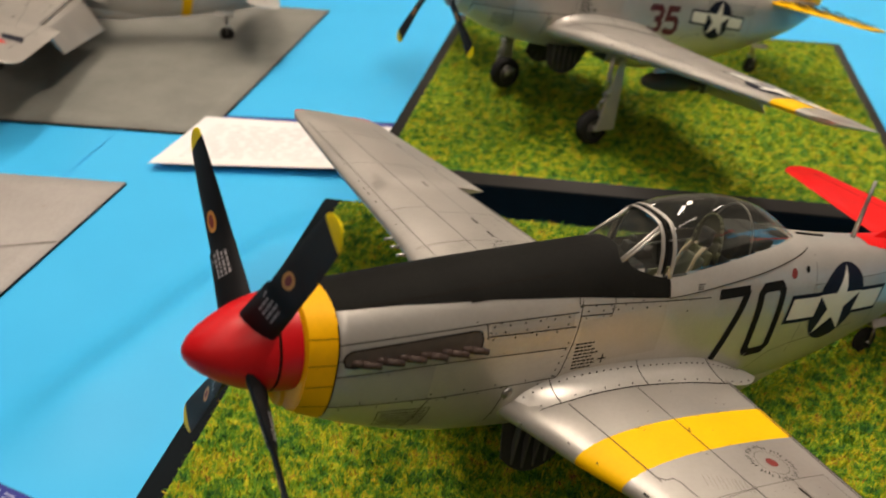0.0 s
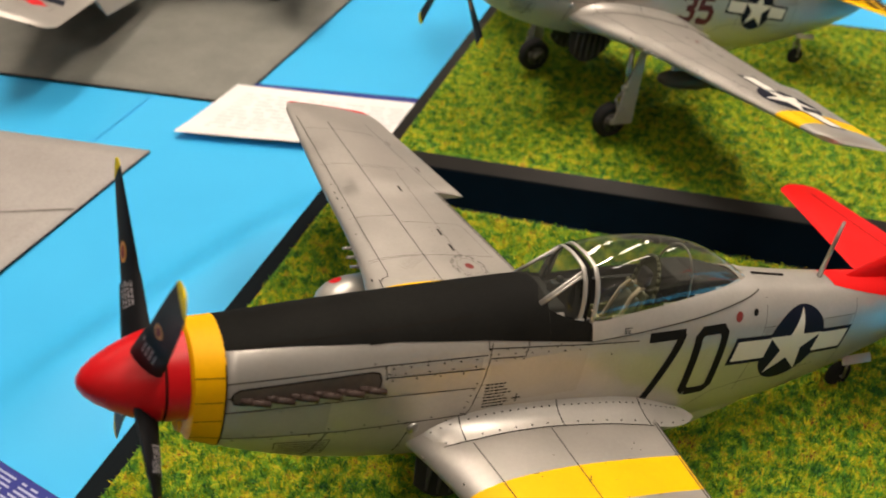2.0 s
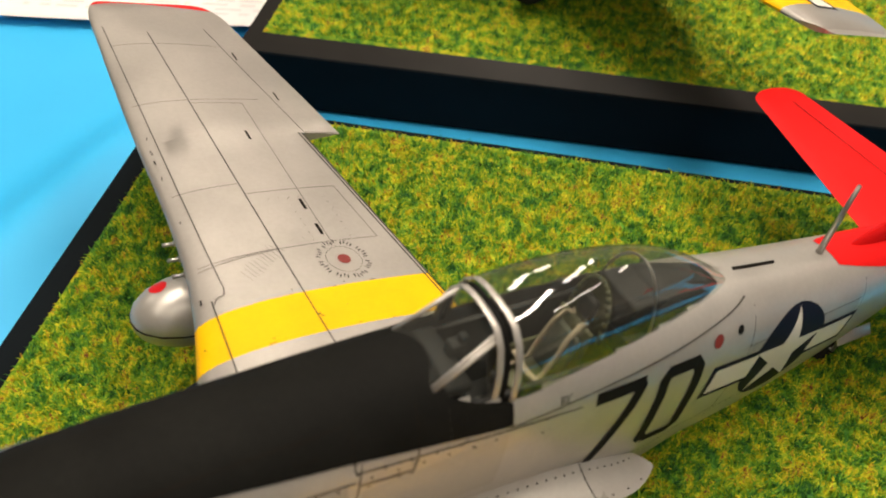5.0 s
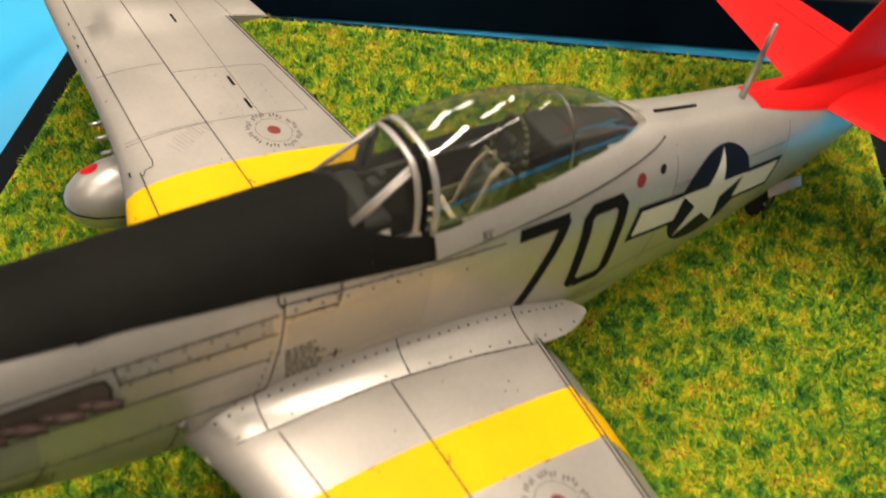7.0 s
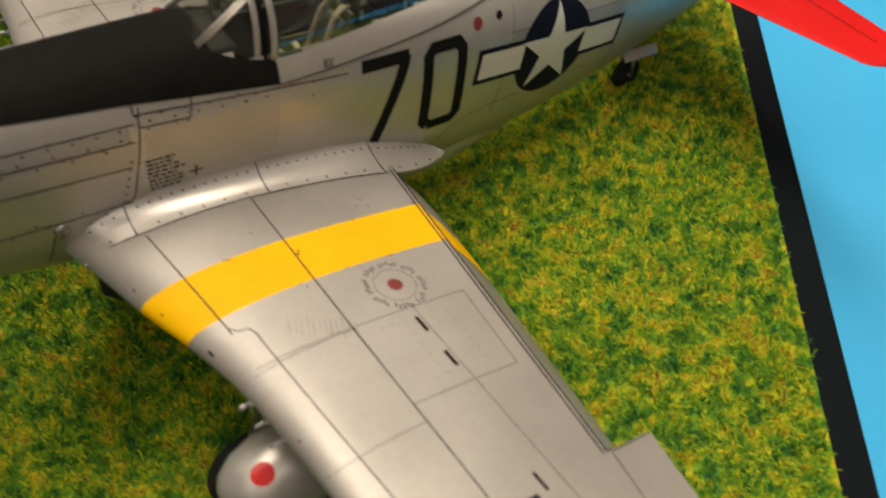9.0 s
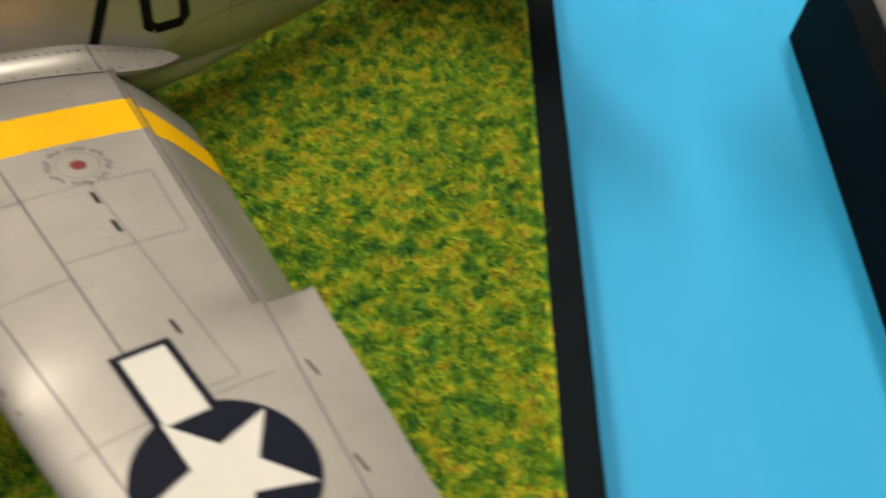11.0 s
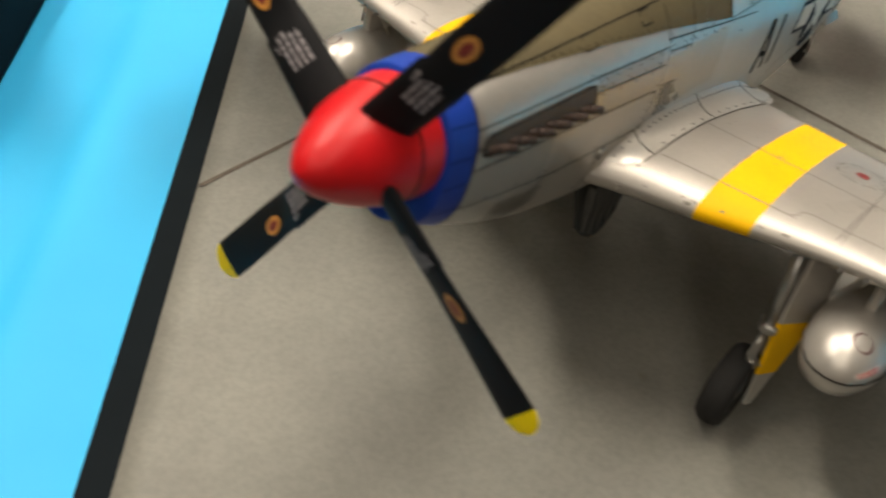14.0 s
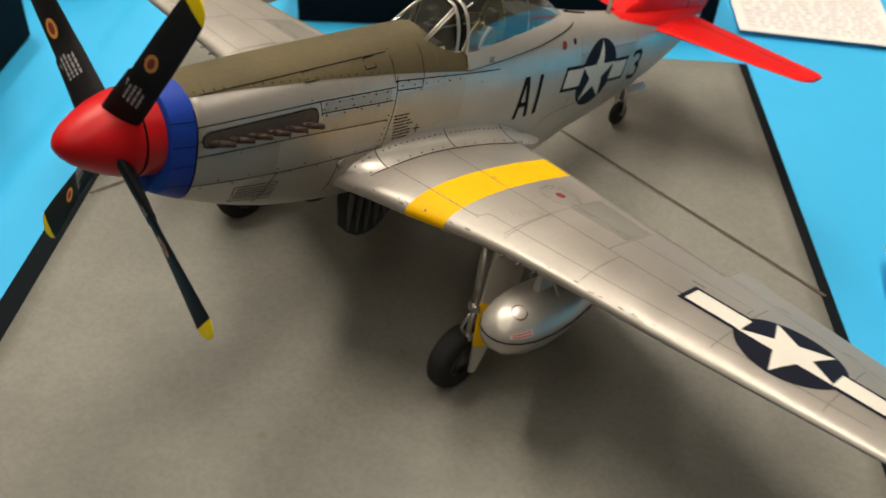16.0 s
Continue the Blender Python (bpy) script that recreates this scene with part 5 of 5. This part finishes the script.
    propeller(plane, style)
    for s in (1, -1):
        wing(plane, style, s)
        fillet(plane, s)
        undercarriage(plane, style, s)
        store(plane, style, s)
        flank(plane, style, s)
    cockpit(plane, style)
    tail(plane, style)
    return plane


# ---- the display bases ----
def slab(name, corners, z0, z1, mat, label, category, bevel=0.8, flare=0.0):
    """A block over four plan corners (mm), top at z1."""
    bm = bmesh.new()
    mid = sum((Vector(c) for c in corners), Vector((0, 0))) / 4
    lo = [bm.verts.new((x + math.copysign(flare, x - mid.x), y + math.copysign(flare, y - mid.y), z0)) for x, y in corners]
    hi = [bm.verts.new((x, y, z1)) for x, y in corners]
    bm.faces.new(hi)
    bm.faces.new(lo[::-1])
    for i in range(4):
        j = (i + 1) % 4
        bm.faces.new((lo[i], lo[j], hi[j], hi[i]))
    if bevel:
        bmesh.ops.bevel(bm, geom=[e for e in bm.edges], offset=bevel, segments=2, affect="EDGES", profile=0.5)
    vf = ([tuple(v.co) for v in bm.verts], [tuple(v.index for v in f.verts) for f in bm.faces])
    bm.verts.index_update()
    vf = ([tuple(v.co) for v in bm.verts], [tuple(v.index for v in f.verts) for f in bm.faces])
    bm.free()
    ob = new(name, mesh_of(name, vf[0], vf[1], mat, None, False))
    return tagged(ob, label, category)


def quad(corners, u, v):
    a, b, c, d = (Vector(p) for p in corners)
    return a.lerp(b, u).lerp(d.lerp(c, u), v)


def sheet(name, corners, z, mat, parent, nu=30, nv=30, wave=0.0, label="", thick=0.6):
    verts, faces = [], []
    for i in range(nu + 1):
        for j in range(nv + 1):
            p = quad(corners, i / nu, j / nv)
            w = wave * noise.noise((p.x * 0.09, p.y * 0.09, 0.3))
            edge = i in (0, nu) or j in (0, nv)
            verts.append((p.x, p.y, z + (0 if edge else w) - (0.0 if not edge else 0.1)))
    for i in range(nu):
        for j in range(nv):
            k = i * (nv + 1) + j
            faces.append((k, k + nv + 1, k + nv + 2, k + 1))
    n = len(verts)
    border = [j for j in range(nv + 1)] + [i * (nv + 1) + nv for i in range(1, nu + 1)] + [nu * (nv + 1) + j for j in range(nv - 1, -1, -1)] + [i * (nv + 1) for i in range(nu - 1, 0, -1)]
    verts += [(verts[b][0], verts[b][1], z - thick) for b in border]
    for i in range(len(border)):
        j = (i + 1) % len(border)
        faces.append((border[i], n + i, n + j, border[j]))
    me = mesh_of(name, verts, faces, mat)
    bm = bmesh.new()
    bm.from_mesh(me)
    bmesh.ops.recalc_face_normals(bm, faces=bm.faces)
    bm.to_mesh(me)
    bm.free()
    ob = new(name, me)
    ob.parent = parent
    if label:
        ob["label"] = label
    return ob


def fibres(corners, z, count, seed, parent):
    """Short flock fibres standing and leaning all over a mat, in one mesh."""
    r = np.random.RandomState(seed)
    a, b, c, d = (np.array(p, float) for p in corners)
    u, v = r.rand(count, 1), r.rand(count, 1)
    base = (a * (1 - u) + b * u) * (1 - v) + (d * (1 - u) + c * u) * v
    ang = r.rand(count) * 2 * np.pi
    lean = r.uniform(0.35, 0.98, count)
    ln = r.uniform(1.3, 3.0, count) * (1 + 0.3 * (r.rand(count) > 0.92))
    way = np.stack([np.cos(ang), np.sin(ang)], 1)
    turn = ang + r.uniform(-0.8, 0.8, count)
    way2 = np.stack([np.cos(turn), np.sin(turn)], 1)
    side = np.stack([-np.sin(ang), np.cos(ang)], 1) * r.uniform(0.13, 0.27, count)[:, None]
    up = ln * np.sqrt(1.02 - lean**2)
    foot = np.concatenate([base, np.full((count, 1), z - 0.2)], 1)
    bend = np.concatenate([base + way * (ln * lean * 0.5)[:, None], (z + up * 0.7)[:, None]], 1)
    tip = np.concatenate([base + way * (ln * lean * 0.5)[:, None] + way2 * (ln * lean * 0.55)[:, None], (z + up * 0.92)[:, None]], 1)
    s3 = np.concatenate([side, np.zeros((count, 1))], 1)
    # two joined quads a fibre: foot, bend and tip
    verts = np.stack([foot - s3, foot + s3, bend + s3 * 0.9, bend - s3 * 0.9, tip + s3 * 0.3, tip - s3 * 0.3], 1).reshape(-1, 3) * MM
    loops = (np.arange(count)[:, None] * 6 + np.array([0, 1, 2, 3, 3, 2, 4, 5])).ravel()
    me = bpy.data.meshes.new("grass")
    me.vertices.add(6 * count)
    me.vertices.foreach_set("co", verts.ravel())
    me.loops.add(8 * count)
    me.loops.foreach_set("vertex_index", loops)
    me.polygons.add(2 * count)
    me.polygons.foreach_set("loop_start", np.arange(2 * count) * 4)
    me.materials.append(FIBRE)
    me.update(calc_edges=True)
    ob = new("grass", me)
    ob.parent = parent
    return tagged(ob, "short mixed green and yellow flock fibres", kind="stuff")

# ---- the hall ----
TABLE_Z = 0.75
TOP_Z = 0.787


def hall():
    w, d0, d1 = 4.2, -3.6, 4.0
    def plain(name, c, s, mat):
        vf = box(tuple(v * 1000 for v in c), tuple(v * 1000 for v in s))
        ob = new(name, mesh_of(name, vf[0], vf[1], mat, None, False))
        return tagged(ob, kind="structure")
    plain("floor", (0, 0.2, -0.05), (2 * w, d1 - d0, 0.1), FLOOR_MAT)
    plain("ceiling", (0, 0.2, CEILING + 0.05), (2 * w, d1 - d0, 0.1), CEIL_PAINT)
    plain("wall_south", (0, d0 - 0.05, CEILING / 2), (2 * w, 0.1, CEILING), WALL_PAINT)
    plain("wall_north", (0, d1 + 0.05, CEILING / 2), (2 * w, 0.1, CEILING), WALL_PAINT)
    plain("wall_west", (-w - 0.05, 0.2, CEILING / 2), (0.1, d1 - d0, CEILING), WALL_PAINT)
    plain("wall_east", (w + 0.05, 0.2, CEILING / 2), (0.1, d1 - d0, CEILING), WALL_PAINT)
    for fx, fy, watts in TUBE_ROWS:
        vf = box((0, 0, 0), (220, 1260, 60), 6)
        ob = new("ceiling_light", mesh_of("ceiling_light", vf[0], vf[1], CEIL_PAINT, None, False))
        ob.matrix_world = pose(fx, fy, CEILING - 0.045, 0, 0, 5.7)
        tagged(ob, "white ceiling light fitting with fluorescent tubes", "light", "ceiling lights in rows")


def table():
    t = tagged(new("display_table"), "long folding table under a bright blue cover", "table")
    t.location = (0, 0.292, 0)
    def p(name, c, s, mat, bev=0.0, label=""):
        vf = box(c, s, bev)
        return part(name, vf, mat, t, label, smooth=False)
    p("tabletop", (0, 0, TABLE_Z * 1000 - 18), (2000, 920, 30), CASE_BLACK, 3)
    for x in (-920, 920):
        for y in (-400, 400):
            p("leg", (x, y, (TABLE_Z * 1000 - 33) / 2), (35, 35, TABLE_Z * 1000 - 33), STEEL, 3, "grey steel leg")


def cover():
    """The blue cover: a sheet with soft creases that hangs over the edges."""
    nx, ny, verts, faces = 640, 100, [], []
    for i in range(nx + 1):
        for j in range(ny + 1):
            x, y = lerp(-1010, 1010, i / nx), lerp(-176, 760, j / ny)
            z = TABLE_Z * 1000 + 0.7 * noise.noise((x * 0.006, y * 0.004, 1.7)) + 0.35 * noise.noise((x * 0.02, y * 0.013, 4.1)) - 0.6
            # a soft ridge beside the grass base, steeper on its west side
            r = x + 272 - 0.21 * (y + 6)
            z += 11.0 * math.exp(-(r / (17 if r < 0 else 26)) ** 2) * max(0.0, min(1.0, (y + 22) / 45)) * max(0.0, min(1.0, (195 - y) / 50))
            d = x - (112 - 0.085 * y)
            if y < 330 and abs(d) < 60:
                z += (1.5 * max(0.0, 1 - abs(d) / (9 if d < 0 else 26)) + 0.7 * max(0.0, 1 - abs(d + 27) / 10)) * min(1.0, (330 - y) / 80)
            verts.append((x, y, z))
    for i in range(nx):
        for j in range(ny):
            k = i * (ny + 1) + j
            faces.append((k, k + ny + 1, k + ny + 2, k + 1))
    ob = new("table_cover", mesh_of("table_cover", verts, faces, CLOTH))
    tagged(ob, "bright sky-blue plain table cover with soft creases", "table cover")
    skirt = []
    for a, b in (((-1010, -176), (1010, -176)), ((1010, -176), (1010, 760)), ((1010, 760), (-1010, 760)), ((-1010, 760), (-1010, -176))):
        rows = []
        for k in range(41):
            x, y = lerp(a[0], b[0], k / 40), lerp(a[1], b[1], k / 40)
            o = 8 * math.sin(k * 1.3)
            nx_, ny_ = (b[1] - a[1]), -(b[0] - a[0])
            ln = math.hypot(nx_, ny_)
            rows.append([(x, y, TABLE_Z * 1000 - 0.6), (x + nx_ / ln * o * 0.3, y + ny_ / ln * o * 0.3, TABLE_Z * 1000 - 120), (x + nx_ / ln * o, y + ny_ / ln * o, TABLE_Z * 1000 - 380)])
        skirt.append(tube_grid(rows, False))
    part("cover_drop", join(*skirt), CLOTH, ob)
    # the joint of two lengths of cover
    part("cover_seam", ([(-378.6, 120, TABLE_Z * 1000 + 0.5), (-377.2, 120, TABLE_Z * 1000 + 0.5), (-398, 420, TABLE_Z * 1000 + 0.5), (-399.4, 420, TABLE_Z * 1000 + 0.5)], [(0, 1, 2, 3)]), CLOTH, ob, "thin raised seam")


Z0, Z1 = TABLE_Z * 1000, TOP_Z * 1000


def inset(corners, l, b, r, f):
    """Corners front-left, front-right, rear-right, rear-left, drawn in by left, rear, right and front widths."""
    fl, fr, rr, rl = (Vector(c) for c in corners)
    ux, uy = (fr - fl).normalized(), (rl - fl).normalized()
    return [tuple(fl + ux * l + uy * f), tuple(fr - ux * r + uy * f), tuple(rr - ux * r - uy * b), tuple(rl + ux * l - uy * b)]


def grass_base(corners, ins, seed, count, label, top=0.0, rim=None):
    Z1 = TOP_Z * 1000 + top
    ob = slab("diorama", corners, Z0, Z1 - 1.2, CASE_BLACK, label, "diorama")
    # sheet added over the top so the rim shows a painted sheen
    if rim:
        sheet("base_rim", inset(corners, 0.8, 0.8, 0.8, 0.8), Z1 - 0.9, rim, ob, 2, 2, 0.0, "black rim round the grass mat, its sheen painted in grey", 0.4)
    mat = inset(corners, *ins)
    sheet("grass_mat", mat, Z1 - 0.6, GRASS, ob, 60, 60, 0.5, "flocked grass mat in greens, yellow and brown", 0.7)
    fibres(inset(mat, 1.3, 1.3, 1.3, 1.3), Z1 - 0.6, count, seed, ob)
    return ob


BASE_A = [(-196, -140), (80.5, -113), (51.5, 173.0), (-215.5, 145.0)]
BASE_B = [(172.3, -155), (450.5, -119), (427, 171), (148.6, 133)]
BASE_C = [(-212.7, 191.9), (65.1, 229.5), (48.4, 509.4), (-229.4, 471.8)]
BASE_D = [(186, 226), (425, 270), (378, 520), (140, 476)]


def slab_joint(ob, a, b, z, mat, label):
    d = (Vector(b) - Vector(a)).normalized()
    n = Vector((-d.y, d.x)) * 0.75
    q = [Vector(a) + n, Vector(a) - n, Vector(b) - n, Vector(b) + n]
    part("slab_joint", ([(p.x, p.y, z) for p in q], [(0, 1, 2, 3)]), mat, ob, label)


def apron_base():
    ob = slab("diorama", BASE_B, Z0, Z1 - 1.2, CASE_BLACK, "thick black display base topped with grey concrete sheet", "diorama", flare=3.3)
    c = inset(BASE_B, 8.6, 1.5, 5, 8)
    sheet("concrete_sheet", c, Z1 - 0.3, CONCRETE, ob, 40, 40, 0.12, "weathered grey concrete apron sheet", 0.8)
    for a, b in (((168.6, 2.6), (299, 145.4)), ((282, 137.6), (437, 2.5))):
        slab_joint(ob, a, b, Z1 - 0.02, JOINT_DIRT, "dark dirty joint between concrete slabs")


def thin_board(corners, label, mat):
    ob = slab("display_board", corners, Z0, Z0 + 1.4, CASE_BLACK, label, "display board", 0.4)
    sheet("board_sheet", inset(corners, 0.3, 0.3, 0.3, 0.3), Z0 + 1.8, mat, ob, 24, 24, 0.1, "", 0.5)
    return ob


def curled(name, corners, z, mat, label, category, lift, marks=()):
    """A sheet of paper whose edges curl off the table by lift(u, v)."""
    nu, nv, verts, faces = 24, 16, [], []
    def at(u, v, off=0.0):
        p = quad(corners, u, v)
        return (p.x, p.y, z + lift(u, v) + off)
    for k, o in enumerate((0.0, -0.25)):
        verts += [at(i / nu, j / nv, o) for i in range(nu + 1) for j in range(nv + 1)]
    m = (nu + 1) * (nv + 1)
    for i in range(nu):
        for j in range(nv):
            a = i * (nv + 1) + j
            faces += [(a, a + nv + 1, a + nv + 2, a + 1), (m + a + 1, m + a + nv + 2, m + a + nv + 1, m + a)]
    ob = new(name, mesh_of(name, verts, faces, mat))
    tagged(ob, label, category)
    for nm, mat_, polys, lab in marks:
        part(nm, join(*[patch(p, lambda u, v: at(u, v, 0.12), 8, 2) for p in polys]), mat_, ob, lab)
    return ob


def print_rows(u0, u1, v0, v1, n, seed):
    rnd, out = random.Random(seed), []
    for k in range(n):
        v = lerp(v1, v0, (k + 0.5) / n)
        u = u0
        while u < u1:
            e = min(u1, u + rnd.uniform(0.02, 0.09))
            out.append([(u, v), (e, v), (e, v + 0.45 * (v1 - v0) / n), (u, v + 0.45 * (v1 - v0) / n)])
            u = e + rnd.uniform(0.01, 0.04)
    return out


def papers():
    form = [(-343, 207), (-204, 243), (-204, 312), (-343, 277)]
    curled("entry_form", form, Z0 + 1.2, PAPER, "white printed paper form with curled edges on the table", "paper",
           lambda u, v: 4.0 * (1 - v) ** 3 * (0.3 + u) + 2.2 * (1 - u) ** 2 + 0.8 * v, [("print_line", PRINT_FAINT, print_rows(0.08, 0.9, 0.12, 0.85, 11, 3), "faint rows of unreadable print")])
    curled("blue_card", [(-338, 214), (-202, 250), (-200, 322), (-337, 288)], Z0 + 0.8, PAPER_BLUE, "dark blue printed card under the paper form", "card", lambda u, v: 0.4)
    card = [(-328, -88), (-216, -108), (-207, -34), (-318, -13)]
    curled("exhibit_card", card, Z0 + 1.2, PAPER, "white exhibit card with a dark blue heading band", "card", lambda u, v: 0.3 * v,
           [("heading_band", PAPER_BLUE, [[(0, 0.80), (1, 0.80), (1, 1), (0, 1)]], "dark blue heading band"), ("large_print", PRINT_GREY, print_rows(0.05, 0.9, 0.52, 0.74, 1, 11), "large grey print"),
            ("small_print", PRINT_GREY, print_rows(0.05, 0.9, 0.1, 0.45, 4, 12), "small grey print")])
    k = tagged(bpy.data.objects["exhibit_card"])
    def at(u, v):
        p = quad(card, u, v)
        return (p.x, p.y, Z0 + 1.2 + 0.3 * v + 0.3)
    part("heading_print", join(*[patch(p, at, 2, 1) for p in print_rows(0.05, 0.88, 0.82, 0.97, 6, 13)]), PRINT_PALE, k, "pale unreadable heading print")
    curled("entry_form", [(442, 277), (536, 279), (540, 392), (438, 392)], Z0 + 1.5, PAPER, "white printed paper form with ruled rows on the table", "paper",
           lambda u, v: 1.5 * (1 - v) ** 2, [("print_line", PRINT_MID, print_rows(0.06, 0.95, 0.04, 0.96, 20, 5), "rows of small grey print")])
    curled("exhibit_card", [(478, 12), (566, 6), (572, 68), (483, 76)], Z0 + 4.0, PAPER, "white exhibit card with a dark blue heading band", "card", lambda u, v: 4 * v,
           [("heading_band", PAPER_BLUE, [[(0, 0.55), (1, 0.55), (1, 1), (0, 1)]], "dark blue heading band")])


hall()
table()
cover()
grass_base(BASE_A, (8, 3.2, 8.8, 8), 1, 190000, "thick black display base topped with a grass mat")
grass_base(BASE_C, (7, 7, 7, 13.5), 2, 90000, "black display base with a sheen-grey painted rim and a grass mat", -9.8, CASE_SHEEN_GREY)
apron_base()
slab("diorama", BASE_D, Z0, Z1 + 6, CASE_BLACK, "thick black empty display base behind the other models", "diorama")
pale = thin_board([(-600, -130), (-334, -90), (-345, 187), (-610, 140)], "thin display board covered in pale grey sheet", CONCRETE_LIGHT)
slab_joint(pale, (-604, -22.6), (-343, 120.7), Z0 + 2.1, JOINT_PALE, "faint joint between pale slabs")
thin_board([(-640, 206), (-334, 258), (-352, 520), (-660, 470)], "thin display board covered in weathered grey sheet", CONCRETE)
papers()


def plane_pose(x, y, z, yaw, parked=None, roll=0.0):
    """Millimetres from the origin at the base's top; yaw of the tail's way. The nose stands up by the parked angle; roll sinks the left wing."""
    q = radians(parked or PARKED)
    aft = Vector((math.cos(radians(yaw)) * math.cos(q), math.sin(radians(yaw)) * math.cos(q), -math.sin(q)))
    left = Vector((math.sin(radians(yaw)), -math.cos(radians(yaw)), 0))
    up = (-aft).cross(left)
    m = Matrix((aft, left, up)).transposed().to_4x4() @ Matrix.Rotation(radians(-roll), 4, "X")
    return Matrix.Translation((x * MM, y * MM, TOP_Z + z * MM)) @ m


PARKED = 10.30
BASE_STYLE = dict(prop=54.5, tip=LEMON, bands=[(34.8, 47.2)], wing_tip=WING_SILVER, store="tank", tank_mark="dot", tail=TAIL_RED, tail_label="bright red tailplane", star=(83.7, -7.0, 13.1), ground=-76.0, tail_ground=-45.5,
                  wing_label="silver wing with a yellow band and dark panel lines")
style_70 = dict(BASE_STYLE, label="silver model fighter with yellow nose ring and red tail on grass", wing_tip=TAIL_RED, ring=RING_AMBER, ring_label="yellow band round the nose",
                glare=MATT_BLACK, glare_label="matt black anti-glare panel", ground=-70.5, tail_ground=-41.0, flank_line=LINE_WORN, screen_tilt=0.6, codes=[("7", 26.6, -20.8, 12.9, 25.8, 2.9, CODE_BLACK, -0.13, 0.39), ("0", 41.4, -19.7, 13.2, 24.7, 2.9, CODE_BLACK, -0.06, 0.39)])
style_a = dict(BASE_STYLE, label="silver model fighter with blue nose ring and red tail on concrete", prop=55.6, ring=COBALT, ring_label="cobalt blue band round the nose", bands=[(34.5, 46.0)],
               glare=OLIVE, glare_label="olive drab anti-glare panel", tank_mark="ring", door_flash=True, screen_tilt=0.6, far_gear=3.0, bar_reach=1.72, wing_star=(-5.0, 135.2), tank_at=(72.6, -39.0), ground=-77.4, lean=1.1, tail_ground=-44.6, tail_drop=1.2, wing_line=LINE_FAINT, ring_ink=LINE_FAINT, chips=16, bay_tone=True, star=(82.5, -8.0, 12.9),
               codes=[("AI", 33.5, -16.8, 7.5, 15.0, 1.9, CODE_BLACK, -0.1, 0.1), ("3", 111.4, -16.5, 8.2, 13.0, 1.9, CODE_BLACK, -0.1, 0.1)])
mustang(style_70, plane_pose(-78.0, 8.0, 62.7, 45.01))
mustang(style_a, plane_pose(292.0, -1.2, 71.0, 54.37, 11.89, 1.12))

style_35 = dict(BASE_STYLE, label="silver model fighter with maroon number and checked tail on grass", ring=SILVER, ring_label="silver nose ring", bands=[(150, 163.5)], wing_tip=SILVER,
                glare=OLIVE, glare_label="olive drab anti-glare panel", store="bomb", tail=YELLOW, tail_root=False, checks=True, tail_label="yellow and black checked tailplane", star=(79.5, -9.5, 11.5), noseband=True, ground=-73.6, tail_ground=-43.2, lean=-1.3, gear_in=7.0, tyre=0.88, rim=SILVER_DULL, door=SILVER_WARM,
                codes=[("35", 23.5, -19.5, 10.5, 15.5, 3.5, CODE_RED, 0.0, 0.25)])
style_e = dict(BASE_STYLE, label="silver model fighter with yellow tail band on a grey board", ring=SILVER, ring_label="silver nose ring", bands=[],
               glare=OLIVE, glare_label="olive drab anti-glare panel", store="bomb", tail=SILVER, tail_label="silver tailplane", star=(70, -3, 9.5), codes=[], emblem=True, tail_band=True, wing_label="silver wing with a red and blue emblem")
mustang(style_35, plane_pose(-113.3, 315.0, 62.2, 43.0, None, -1.5))
mustang(style_e, plane_pose(-511, 370, 32.0, 25.4))
